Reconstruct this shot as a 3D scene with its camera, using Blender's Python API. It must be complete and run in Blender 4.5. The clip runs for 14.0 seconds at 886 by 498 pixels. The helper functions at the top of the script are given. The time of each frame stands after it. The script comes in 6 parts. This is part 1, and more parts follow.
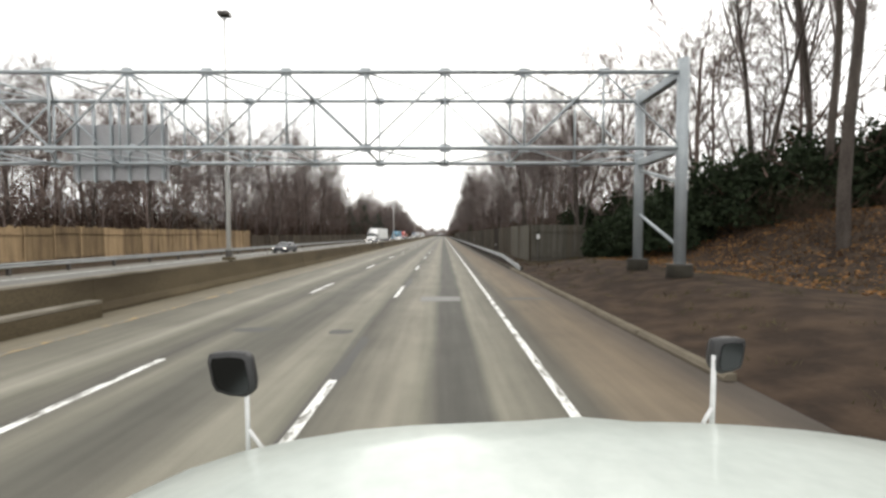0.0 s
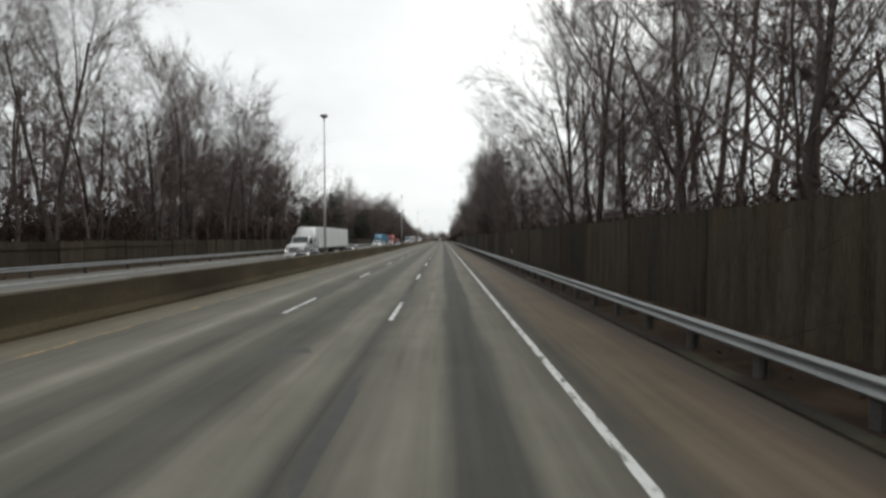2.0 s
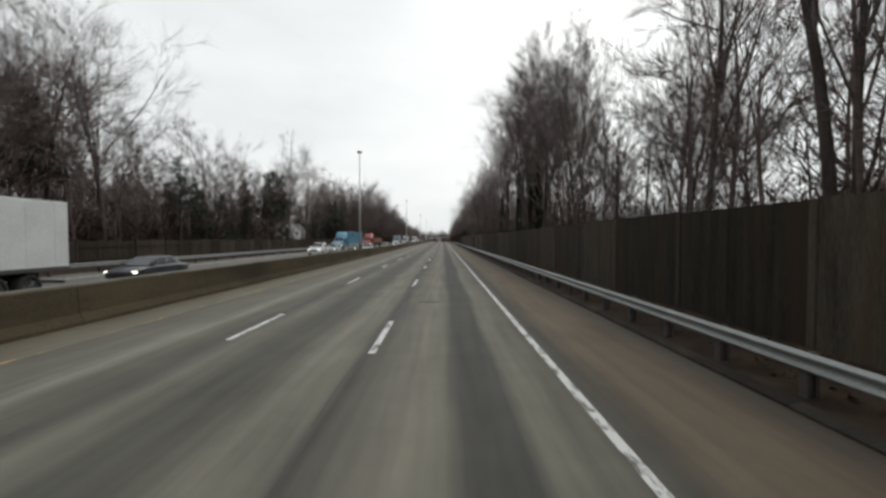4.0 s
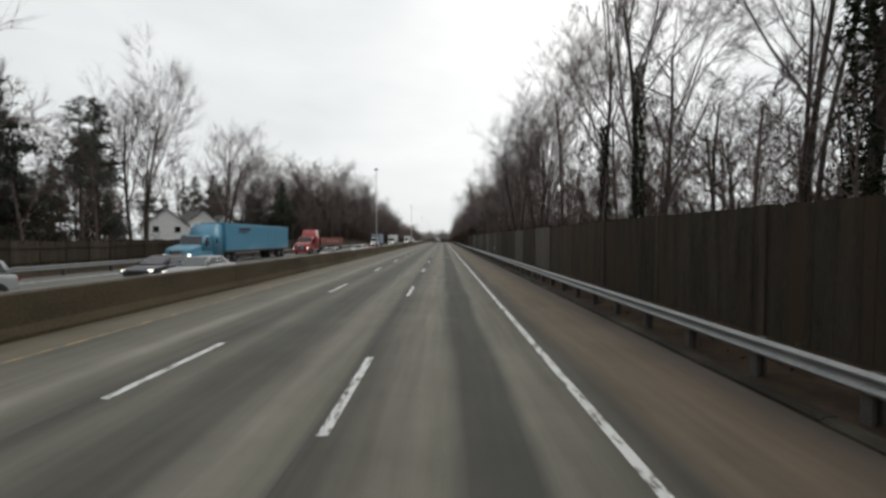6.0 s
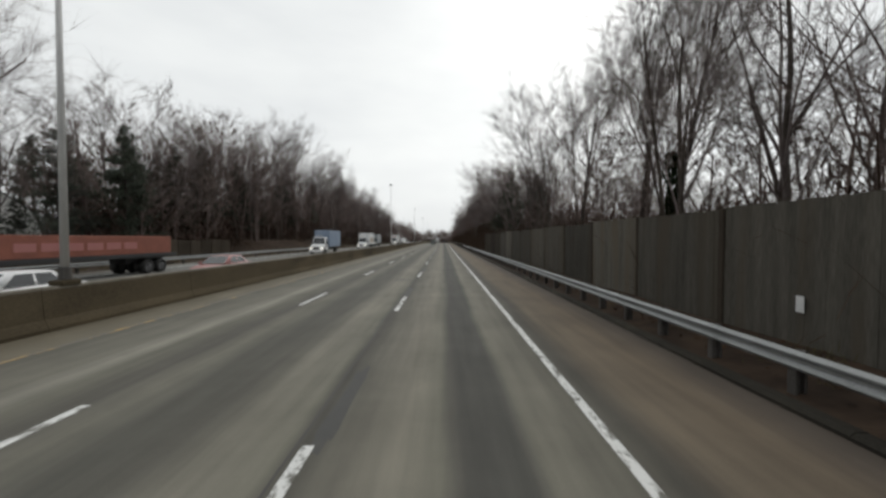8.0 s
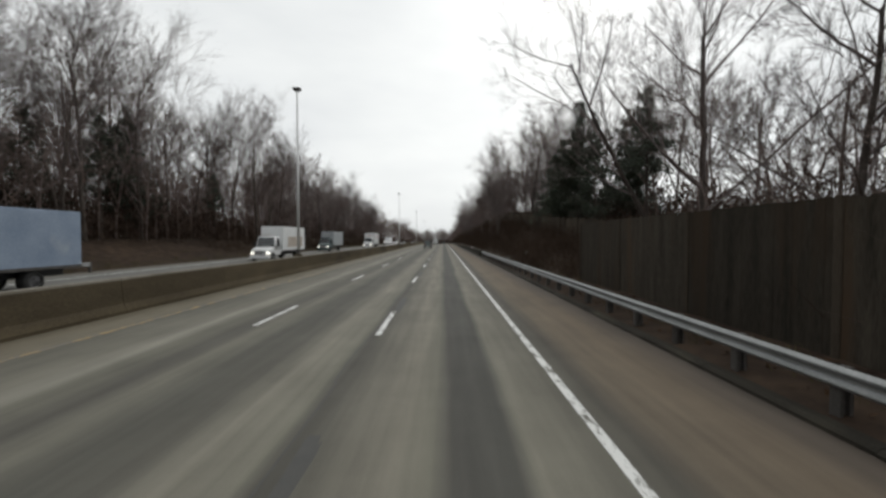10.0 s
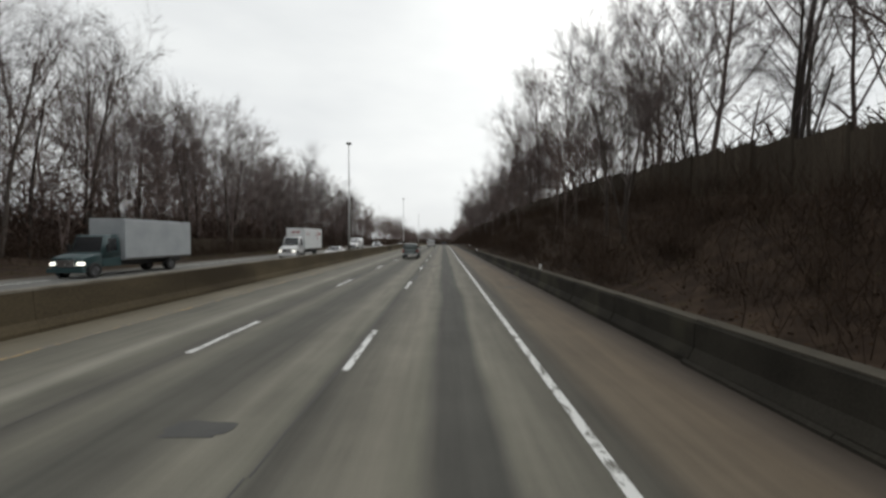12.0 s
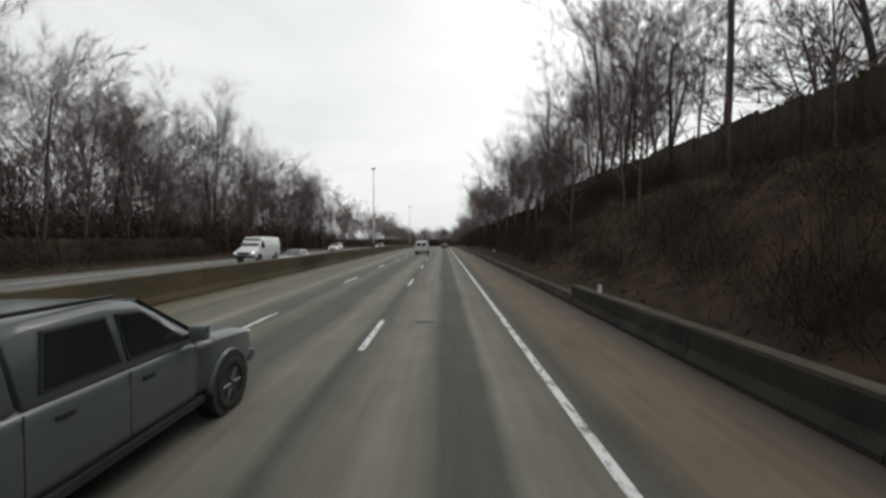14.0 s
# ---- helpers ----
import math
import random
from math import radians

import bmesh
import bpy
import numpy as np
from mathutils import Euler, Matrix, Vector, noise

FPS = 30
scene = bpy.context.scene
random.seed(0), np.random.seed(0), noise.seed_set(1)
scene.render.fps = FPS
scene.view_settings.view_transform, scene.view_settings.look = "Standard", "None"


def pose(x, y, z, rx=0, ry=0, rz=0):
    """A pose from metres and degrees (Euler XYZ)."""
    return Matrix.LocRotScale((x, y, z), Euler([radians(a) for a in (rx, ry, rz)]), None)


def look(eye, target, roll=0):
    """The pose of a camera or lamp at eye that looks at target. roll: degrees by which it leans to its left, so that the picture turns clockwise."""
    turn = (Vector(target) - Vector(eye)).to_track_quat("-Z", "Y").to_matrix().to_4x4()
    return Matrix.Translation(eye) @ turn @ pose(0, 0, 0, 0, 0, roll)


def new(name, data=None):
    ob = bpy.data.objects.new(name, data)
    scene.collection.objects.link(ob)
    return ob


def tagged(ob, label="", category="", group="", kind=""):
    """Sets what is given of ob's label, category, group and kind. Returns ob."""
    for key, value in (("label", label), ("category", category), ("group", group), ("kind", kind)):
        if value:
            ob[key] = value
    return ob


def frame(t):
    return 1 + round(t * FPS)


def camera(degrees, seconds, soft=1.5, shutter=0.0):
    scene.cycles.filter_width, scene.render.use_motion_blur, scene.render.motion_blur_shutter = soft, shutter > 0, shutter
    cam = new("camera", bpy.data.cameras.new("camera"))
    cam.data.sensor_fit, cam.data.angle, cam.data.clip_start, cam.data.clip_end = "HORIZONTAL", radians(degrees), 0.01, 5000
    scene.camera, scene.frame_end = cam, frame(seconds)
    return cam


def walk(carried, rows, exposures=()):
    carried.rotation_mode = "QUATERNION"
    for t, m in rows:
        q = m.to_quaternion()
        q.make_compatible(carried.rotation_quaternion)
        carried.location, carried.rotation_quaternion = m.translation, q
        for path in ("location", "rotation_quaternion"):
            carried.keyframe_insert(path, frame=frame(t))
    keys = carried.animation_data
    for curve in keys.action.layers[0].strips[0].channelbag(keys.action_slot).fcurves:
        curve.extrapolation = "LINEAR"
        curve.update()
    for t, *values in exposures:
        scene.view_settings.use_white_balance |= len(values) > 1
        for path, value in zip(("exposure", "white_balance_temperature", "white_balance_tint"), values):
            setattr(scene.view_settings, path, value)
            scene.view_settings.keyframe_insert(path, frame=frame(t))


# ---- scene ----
# Units: metres. The road runs along +y; x = 0 is the middle of the right-hand lane.
cam = camera(96.1, 14.0, soft=2.9)
# seconds, sideways place, height, pitch, yaw, roll, metres along the road
PATH = [
    (0.0, 0.00, 2.47, -2.12, 0.0, 0.0, 0.0),
    (0.5, -0.03, 2.47, -2.02, 0.0, 0.0, 13.1),
    (1.0, -0.15, 2.47, -1.72, 0.0, 0.0, 26.15),
    (1.5, -0.21, 2.47, -1.50, 0.0, 0.0, 39.2),
    (2.0, -0.26, 2.47, -1.50, 0.0, 0.0, 52.3),
    (2.5, -0.30, 2.47, -1.50, 0.0, 0.0, 65.4),
    (3.0, -0.33, 2.47, -1.50, 0.0, 0.0, 78.4),
    (4.2, -0.33, 2.47, -1.50, 0.0, 0.0, 109.8),
    (5.5, -0.33, 2.47, -1.50, 0.0, 0.0, 143.8),
    (6.5, -0.33, 2.47, -1.50, 0.0, 0.0, 170.0),
    (7.5, -0.29, 2.47, -1.50, 0.0, 0.0, 196.1),
    (8.0, -0.27, 2.47, -1.50, 0.0, 0.0, 209.2),
    (9.2, -0.23, 2.47, -1.50, 0.0, 0.0, 240.6),
    (10.5, -0.17, 2.47, -1.50, 0.0, 0.0, 274.3),
    (11.0, -0.18, 2.47, -1.50, 0.0, 0.0, 287.1),
    (11.5, -0.12, 2.47, -1.50, 0.0, 0.0, 300.0),
    (12.0, -0.03, 2.47, -1.50, 0.0, 0.0, 312.9),
    (12.5, 0.03, 2.47, -1.50, 0.0, 0.0, 325.8),
    (13.0, 0.02, 2.47, -1.50, 0.0, 0.0, 338.8),
    (13.5, -0.01, 2.47, -1.50, 0.0, 0.0, 351.8),
    (13.7, -0.03, 2.47, -1.50, 0.0, 0.0, 356.7),
    (13.83, -0.03, 2.47, -1.50, 0.0, 0.0, 359.4),
    (14.0, -0.03, 2.47, -1.50, 0.0, 0.0, 360.3),
]
rows = [(t, pose(x, y, z, 90 + p, r, w)) for t, x, z, p, w, r, y in PATH]
# seconds, stops, kelvin, tint: the clip opens brighter and a little warmer
EXPOSURES = [(0.0, 1.20, 6780, 8), (0.4, 1.00, 6650, 6), (0.8, 0.66, 6560, 6), (1.2, 0.36, 6520, 6), (1.6, 0.20, 6480, 6), (3.0, 0.14, 6480, 6), (5.5, 0.05, 6500, 7), (14.0, 0.05, 6500, 7)]
walk(cam, rows, EXPOSURES)

# ---- sky and sun: an even, bright overcast ----
world = bpy.data.worlds.new("overcast_sky")
scene.world = world
world.use_nodes = True
wn, wl = world.node_tree.nodes, world.node_tree.links
wn.clear()
w_out, w_bg = wn.new("ShaderNodeOutputWorld"), wn.new("ShaderNodeBackground")
w_sky = wn.new("ShaderNodeTexSky")
w_sky.sky_type, w_sky.sun_disc = "NISHITA", False
w_sky.sun_elevation, w_sky.sun_rotation = radians(38), radians(20)
w_sky.dust_density, w_sky.ozone_density = 4.0, 1.0
w_grey = wn.new("ShaderNodeHueSaturation")
w_grey.inputs["Saturation"].default_value = 0.25
w_grey.inputs["Value"].default_value = 0.012
w_noise, w_ramp = wn.new("ShaderNodeTexNoise"), wn.new("ShaderNodeValToRGB")
w_noise.inputs["Scale"].default_value, w_noise.inputs["Detail"].default_value = 2.2, 5
w_map, w_tc = wn.new("ShaderNodeMapping"), wn.new("ShaderNodeTexCoord")
w_map.inputs["Scale"].default_value = (1, 1, 3.2)
w_ramp.color_ramp.elements[0].position, w_ramp.color_ramp.elements[0].color = 0.3, (0.66, 0.67, 0.69, 1)
w_ramp.color_ramp.elements[1].position, w_ramp.color_ramp.elements[1].color = 0.7, (0.80, 0.805, 0.81, 1)
w_add = wn.new("ShaderNodeMix")
w_add.data_type, w_add.blend_type = "RGBA", "ADD"
w_add.inputs[0].default_value = 1.0
wl.new(w_tc.outputs["Generated"], w_map.inputs["Vector"])
wl.new(w_map.outputs["Vector"], w_noise.inputs["Vector"])
wl.new(w_noise.outputs["Fac"], w_ramp.inputs["Fac"])
wl.new(w_sky.outputs["Color"], w_grey.inputs["Color"])
wl.new(w_ramp.outputs["Color"], w_add.inputs[6])
wl.new(w_grey.outputs["Color"], w_add.inputs[7])
wl.new(w_add.outputs[2], w_bg.inputs["Color"])
w_bg.inputs["Strength"].default_value = 1.03
wl.new(w_bg.outputs["Background"], w_out.inputs["Surface"])
sun_data = bpy.data.lights.new("sun", "SUN")
sun_data.energy, sun_data.angle, sun_data.color = 0.6, radians(25), (1.0, 0.97, 0.93)
sun = new("sun", sun_data)
sun.matrix_world = look((60, 120, 90), (0, 60, 0))


# ---- materials ----
def mat(name, a, b, rough=0.8, metal=0.0, scale=4.0, fine=60.0, stretch=(1, 1, 1), bump=0.15, spots=None, tint=0.0, coat=0.0, where="Position"):
    """A surface that wanders between the colours a and b at two scales, with fine relief. spots: a third colour in stains."""
    m = bpy.data.materials.new(name)
    m.use_nodes = True
    n, l = m.node_tree.nodes, m.node_tree.links
    bsdf = n["Principled BSDF"]
    bsdf.inputs["Metallic"].default_value = metal
    if rough >= 0.89:
        bsdf.inputs["Specular IOR Level"].default_value = 0.12
    if coat:
        bsdf.inputs["Coat Weight"].default_value = coat
        bsdf.inputs["Coat Roughness"].default_value = 0.08
    if where == "Position":
        src = n.new("ShaderNodeNewGeometry").outputs["Position"]
    else:
        src = n.new("ShaderNodeTexCoord").outputs["Object"]
    mp = n.new("ShaderNodeMapping")
    mp.inputs["Scale"].default_value = stretch
    l.new(src, mp.inputs["Vector"])
    big, small = n.new("ShaderNodeTexNoise"), n.new("ShaderNodeTexNoise")
    big.inputs["Scale"].default_value, big.inputs["Detail"].default_value = scale, 6
    small.inputs["Scale"].default_value, small.inputs["Detail"].default_value = fine, 3
    for t in (big, small):
        l.new(mp.outputs["Vector"], t.inputs["Vector"])
    both = n.new("ShaderNodeMath")
    both.operation = "MULTIPLY_ADD"
    both.inputs[1].default_value = 0.45
    scaled = n.new("ShaderNodeMath")
    scaled.operation = "MULTIPLY"
    scaled.inputs[1].default_value = 0.55
    l.new(big.outputs["Fac"], scaled.inputs[0])
    l.new(small.outputs["Fac"], both.inputs[0])
    l.new(scaled.outputs[0], both.inputs[2])
    ramp = n.new("ShaderNodeValToRGB")
    ramp.color_ramp.elements[0].position, ramp.color_ramp.elements[0].color = 0.33, (*a, 1)
    ramp.color_ramp.elements[1].position, ramp.color_ramp.elements[1].color = 0.67, (*b, 1)
    l.new(both.outputs[0], ramp.inputs["Fac"])
    colour = ramp.outputs["Color"]
    if spots:
        st = n.new("ShaderNodeTexNoise")
        st.inputs["Scale"].default_value, st.inputs["Detail"].default_value = scale * 0.37, 7
        l.new(mp.outputs["Vector"], st.inputs["Vector"])
        sr = n.new("ShaderNodeValToRGB")
        sr.color_ramp.elements[0].position, sr.color_ramp.elements[0].color = 0.52, (0, 0, 0, 1)
        sr.color_ramp.elements[1].position, sr.color_ramp.elements[1].color = 0.66, (1, 1, 1, 1)
        l.new(st.outputs["Fac"], sr.inputs["Fac"])
        mx = n.new("ShaderNodeMix")
        mx.data_type = "RGBA"
        l.new(sr.outputs["Color"], mx.inputs[0])
        l.new(colour, mx.inputs[6])
        mx.inputs[7].default_value = (*spots, 1)
        colour = mx.outputs[2]
    if tint:
        info, hs = n.new("ShaderNodeObjectInfo"), n.new("ShaderNodeHueSaturation")
        val = n.new("ShaderNodeMapRange")
        val.inputs[3].default_value, val.inputs[4].default_value = 1 - tint, 1 + tint
        l.new(info.outputs["Random"], val.inputs[0])
        l.new(val.outputs[0], hs.inputs["Value"])
        l.new(colour, hs.inputs["Color"])
        colour = hs.outputs["Color"]
    l.new(colour, bsdf.inputs["Base Color"])
    rr = n.new("ShaderNodeMapRange")
    rr.inputs[3].default_value, rr.inputs[4].default_value = max(rough - 0.12, 0.03), min(rough + 0.12, 1.0)
    l.new(big.outputs["Fac"], rr.inputs[0])
    l.new(rr.outputs[0], bsdf.inputs["Roughness"])
    if bump:
        bp = n.new("ShaderNodeBump")
        bp.inputs["Strength"].default_value, bp.inputs["Distance"].default_value = bump, 0.02
        l.new(both.outputs[0], bp.inputs["Height"])
        l.new(bp.outputs["Normal"], bsdf.inputs["Normal"])
    return m


def road_mat(name, x0, x1, stops, blotch=0.46, rough=0.78):
    """Worn asphalt with lengthwise wheel tracks: stops are (x, colour) across the road."""
    m = bpy.data.materials.new(name)
    m.use_nodes = True
    n, l = m.node_tree.nodes, m.node_tree.links
    bsdf = n["Principled BSDF"]
    geo, sep = n.new("ShaderNodeNewGeometry"), n.new("ShaderNodeSeparateXYZ")
    l.new(geo.outputs["Position"], sep.inputs[0])
    wob = n.new("ShaderNodeTexNoise")
    wob.inputs["Scale"].default_value, wob.inputs["Detail"].default_value = 0.12, 4
    l.new(geo.outputs["Position"], wob.inputs["Vector"])
    wm = n.new("ShaderNodeMath")
    wm.operation = "MULTIPLY_ADD"
    wm.inputs[1].default_value = 0.45
    l.new(wob.outputs["Fac"], wm.inputs[0])
    l.new(sep.outputs["X"], wm.inputs[2])
    rng = n.new("ShaderNodeMapRange")
    rng.inputs[1].default_value, rng.inputs[2].default_value = x0 + 0.22, x1 + 0.22
    l.new(wm.outputs[0], rng.inputs[0])
    ramp = n.new("ShaderNodeValToRGB")
    els = ramp.color_ramp.elements
    while len(els) < len(stops):
        els.new(0.5)
    for e, (x, c) in zip(els, stops):
        e.position, e.color = (x - x0) / (x1 - x0), (*c, 1)
    l.new(rng.outputs[0], ramp.inputs["Fac"])
    mp = n.new("ShaderNodeMapping")
    mp.inputs["Scale"].default_value = (2.6, 0.15, 1)
    l.new(geo.outputs["Position"], mp.inputs["Vector"])
    streak, grain, cloud = (n.new("ShaderNodeTexNoise") for _ in range(3))
    streak.inputs["Scale"].default_value, streak.inputs["Detail"].default_value = 1.6, 6
    grain.inputs["Scale"].default_value, grain.inputs["Detail"].default_value = 70, 2
    cloud.inputs["Scale"].default_value, cloud.inputs["Detail"].default_value, cloud.inputs["Roughness"].default_value = 0.5, 9, 0.62
    l.new(mp.outputs["Vector"], streak.inputs["Vector"])
    l.new(geo.outputs["Position"], grain.inputs["Vector"])
    l.new(geo.outputs["Position"], cloud.inputs["Vector"])
    s1 = n.new("ShaderNodeMath")
    s1.operation = "ADD"
    l.new(streak.outputs["Fac"], s1.inputs[0])
    l.new(cloud.outputs["Fac"], s1.inputs[1])
    s2 = n.new("ShaderNodeMath")
    s2.operation = "MULTIPLY_ADD"
    s2.inputs[1].default_value = 0.7
    l.new(grain.outputs["Fac"], s2.inputs[0])
    l.new(s1.outputs[0], s2.inputs[2])
    vr = n.new("ShaderNodeMapRange")
    vr.inputs[1].default_value, vr.inputs[2].default_value = 0.75, 1.95
    vr.inputs[3].default_value, vr.inputs[4].default_value = 1 - blotch, 1 + blotch
    l.new(s2.outputs[0], vr.inputs[0])
    hs = n.new("ShaderNodeHueSaturation")
    l.new(ramp.outputs["Color"], hs.inputs["Color"])
    l.new(vr.outputs[0], hs.inputs["Value"])
    l.new(hs.outputs["Color"], bsdf.inputs["Base Color"])
    bsdf.inputs["Roughness"].default_value = rough
    bsdf.inputs["Specular IOR Level"].default_value = 0.35
    bp = n.new("ShaderNodeBump")
    bp.inputs["Strength"].default_value, bp.inputs["Distance"].default_value = 0.25, 0.006
    l.new(grain.outputs["Fac"], bp.inputs["Height"])
    l.new(bp.outputs["Normal"], bsdf.inputs["Normal"])
    return m


def paint_mat(name, colour, under, wear=0.5):
    """Traffic paint, worn through to the asphalt in flecks."""
    m = bpy.data.materials.new(name)
    m.use_nodes = True
    n, l = m.node_tree.nodes, m.node_tree.links
    bsdf = n["Principled BSDF"]
    geo = n.new("ShaderNodeNewGeometry")
    mp = n.new("ShaderNodeMapping")
    mp.inputs["Scale"].default_value = (1.6, 0.55, 1)
    l.new(geo.outputs["Position"], mp.inputs["Vector"])
    t = n.new("ShaderNodeTexNoise")
    t.inputs["Scale"].default_value, t.inputs["Detail"].default_value, t.inputs["Roughness"].default_value = 3.5, 9, 0.72
    l.new(mp.outputs["Vector"], t.inputs["Vector"])
    r = n.new("ShaderNodeValToRGB")
    r.color_ramp.elements[0].position, r.color_ramp.elements[0].color = wear - 0.05, (*under, 1)
    r.color_ramp.elements[1].position, r.color_ramp.elements[1].color = wear + 0.05, (*colour, 1)
    l.new(t.outputs["Fac"], r.inputs["Fac"])
    l.new(r.outputs["Color"], bsdf.inputs["Base Color"])
    bsdf.inputs["Roughness"].default_value = 0.7
    return m


def glow_mat(name, colour, strength):
    m = bpy.data.materials.new(name)
    m.use_nodes = True
    b = m.node_tree.nodes["Principled BSDF"]
    b.inputs["Base Color"].default_value = (*colour, 1)
    b.inputs["Roughness"].default_value = 0.15
    b.inputs["Emission Color"].default_value = (*colour, 1)
    b.inputs["Emission Strength"].default_value = strength
    return m


ASPH = (0.128, 0.122, 0.104)
M_road = road_mat("worn_asphalt", -11.0, 5.0, [
    (-11.0, (0.114, 0.097, 0.067)), (-9.3, (0.144, 0.127, 0.093)), (-8.9, (0.097, 0.091, 0.073)), (-7.4, (0.141, 0.133, 0.107)),
    (-6.95, (0.213, 0.203, 0.168)), (-6.5, (0.113, 0.107, 0.085)), (-5.6, (0.078, 0.073, 0.061)), (-5.1, (0.141, 0.133, 0.107)),
    (-4.3, (0.073, 0.070, 0.058)), (-3.5, (0.087, 0.082, 0.068)), (-2.9, (0.179, 0.168, 0.135)), (-2.2, (0.149, 0.142, 0.113)),
    (-1.95, (0.066, 0.062, 0.052)), (-1.5, (0.121, 0.113, 0.092)), (-0.75, (0.183, 0.170, 0.136)), (-0.35, (0.161, 0.153, 0.121)),
    (-0.05, (0.064, 0.061, 0.053)), (0.62, (0.066, 0.064, 0.055)), (0.85, (0.171, 0.161, 0.128)), (1.5, (0.128, 0.120, 0.096)),
    (2.15, (0.065, 0.059, 0.047)), (2.6, (0.126, 0.100, 0.070)), (3.7, (0.117, 0.089, 0.060)), (4.3, (0.071, 0.055, 0.041)), (5.0, (0.040, 0.032, 0.026))])
M_oncoming = road_mat("oncoming_asphalt", -26.0, -11.0, [
    (-26.0, (0.115, 0.105, 0.085)), (-24.0, (0.150, 0.148, 0.138)), (-22.0, (0.12, 0.118, 0.11)), (-20.0, (0.150, 0.148, 0.138)),
    (-17.8, (0.12, 0.118, 0.11)), (-15.6, (0.150, 0.148, 0.138)), (-13.5, (0.12, 0.118, 0.11)), (-11.0, (0.115, 0.105, 0.085))])
M_white = paint_mat("worn_white_paint", (0.66, 0.66, 0.64), ASPH, 0.455)
M_yellow = paint_mat("worn_yellow_paint", (0.40, 0.26, 0.085), ASPH, 0.545)
M_tar = mat("tar_patch", (0.040, 0.039, 0.037), (0.072, 0.070, 0.064), 0.7, scale=3, fine=80)
M_median = mat("stained_concrete", (0.053, 0.042, 0.027), (0.110, 0.089, 0.057), 0.9, scale=0.8, fine=30, stretch=(1, 0.35, 1), spots=(0.048, 0.038, 0.025), tint=0.08)
M_cap = mat("pale_concrete", (0.13, 0.115, 0.09), (0.22, 0.20, 0.165), 0.85, scale=1.5, fine=40, spots=(0.11, 0.095, 0.07))
# very dark concrete with somewhat paler brown spots
M_dark_conc = mat("dark_spotted_concrete", (0.018, 0.016, 0.013), (0.044, 0.04, 0.032), 0.92, scale=1.2, fine=35, spots=(0.060, 0.055, 0.040), tint=0.12)
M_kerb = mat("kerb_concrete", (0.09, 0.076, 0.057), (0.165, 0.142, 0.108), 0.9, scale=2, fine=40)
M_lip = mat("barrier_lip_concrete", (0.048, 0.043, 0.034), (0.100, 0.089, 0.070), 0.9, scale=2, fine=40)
M_steel = mat("galvanised_steel", (0.192, 0.200, 0.200), (0.304, 0.312, 0.312), 0.5, metal=0.55, scale=1.5, fine=25, bump=0.05, tint=0.07)
M_mast = mat("pale_mast_steel", (0.50, 0.50, 0.50), (0.64, 0.64, 0.63), 0.6, scale=1.5, fine=25, bump=0.03)
M_steel_dull = mat("weathered_steel", (0.055, 0.05, 0.046), (0.12, 0.112, 0.105), 0.65, metal=0.4, scale=2, fine=30, bump=0.08)
M_gantry = mat("gantry_steel", (0.27, 0.30, 0.32), (0.40, 0.43, 0.45), 0.55, metal=0.35, scale=1.2, fine=20, bump=0.05)
M_wall = mat("weathered_boards", (0.020, 0.017, 0.013), (0.068, 0.058, 0.045), 0.9, scale=1.1, fine=14, stretch=(3.0, 3.0, 0.28), bump=0.3, spots=(0.058, 0.040, 0.026), tint=0.42)
# worn paler bays further on; also sunlight put into the colour at the wall's start
M_wall_grey = mat("bleached_sunlit_boards", (0.050, 0.046, 0.038), (0.125, 0.116, 0.098), 0.9, scale=1.1, fine=14, stretch=(3.0, 3.0, 0.22), bump=0.3, spots=(0.085, 0.072, 0.055), tint=0.35)
M_fence = mat("tan_fence_boards", (0.150, 0.105, 0.062), (0.290, 0.210, 0.125), 0.9, scale=0.9, fine=14, stretch=(3, 3, 0.3), bump=0.3, spots=(0.12, 0.085, 0.055), tint=0.3)
M_fence_grey = mat("grey_fence_boards", (0.034, 0.027, 0.020), (0.076, 0.062, 0.047), 0.9, scale=0.9, fine=14, stretch=(3, 3, 0.3), bump=0.3, tint=0.3)
M_bark = mat("bark", (0.039, 0.032, 0.028), (0.112, 0.095, 0.084), 0.95, scale=3, fine=30, stretch=(1, 1, 0.25), bump=0.5, tint=0.3, where="Object")
M_twig = mat("twigs", (0.098, 0.082, 0.078), (0.205, 0.172, 0.164), 0.95, scale=2, fine=10, bump=0, tint=0.28, where="Object")
M_twig_red = mat("reddish_twigs", (0.079, 0.060, 0.054), (0.152, 0.118, 0.107), 0.95, scale=2, fine=10, bump=0, tint=0.25, where="Object")
M_brush = mat("brush_stems", (0.026, 0.017, 0.012), (0.066, 0.045, 0.031), 0.95, scale=0.6, fine=10, bump=0)
M_thicket = mat("thicket_stems", (0.046, 0.031, 0.025), (0.098, 0.067, 0.055), 0.95, scale=0.4, fine=6, bump=0)
M_needle = mat("pine_needles", (0.015, 0.022, 0.014), (0.046, 0.058, 0.034), 0.7, scale=2, fine=12, bump=0, tint=0.25, where="Object")
M_ivy = mat("ivy_leaves", (0.011, 0.017, 0.009), (0.030, 0.042, 0.021), 0.9, scale=2, fine=14, bump=0)
M_grass = mat("winter_grass", (0.05, 0.046, 0.022), (0.105, 0.09, 0.046), 0.95, scale=0.5, fine=8, bump=0)
M_leaf_dull = mat("dull_leaves", (0.028, 0.018, 0.011), (0.074, 0.043, 0.024), 0.95, scale=1, fine=20, bump=0)
M_leaf = mat("fallen_leaves", (0.1, 0.052, 0.022), (0.3, 0.155, 0.062), 0.9, scale=1, fine=20, bump=0)


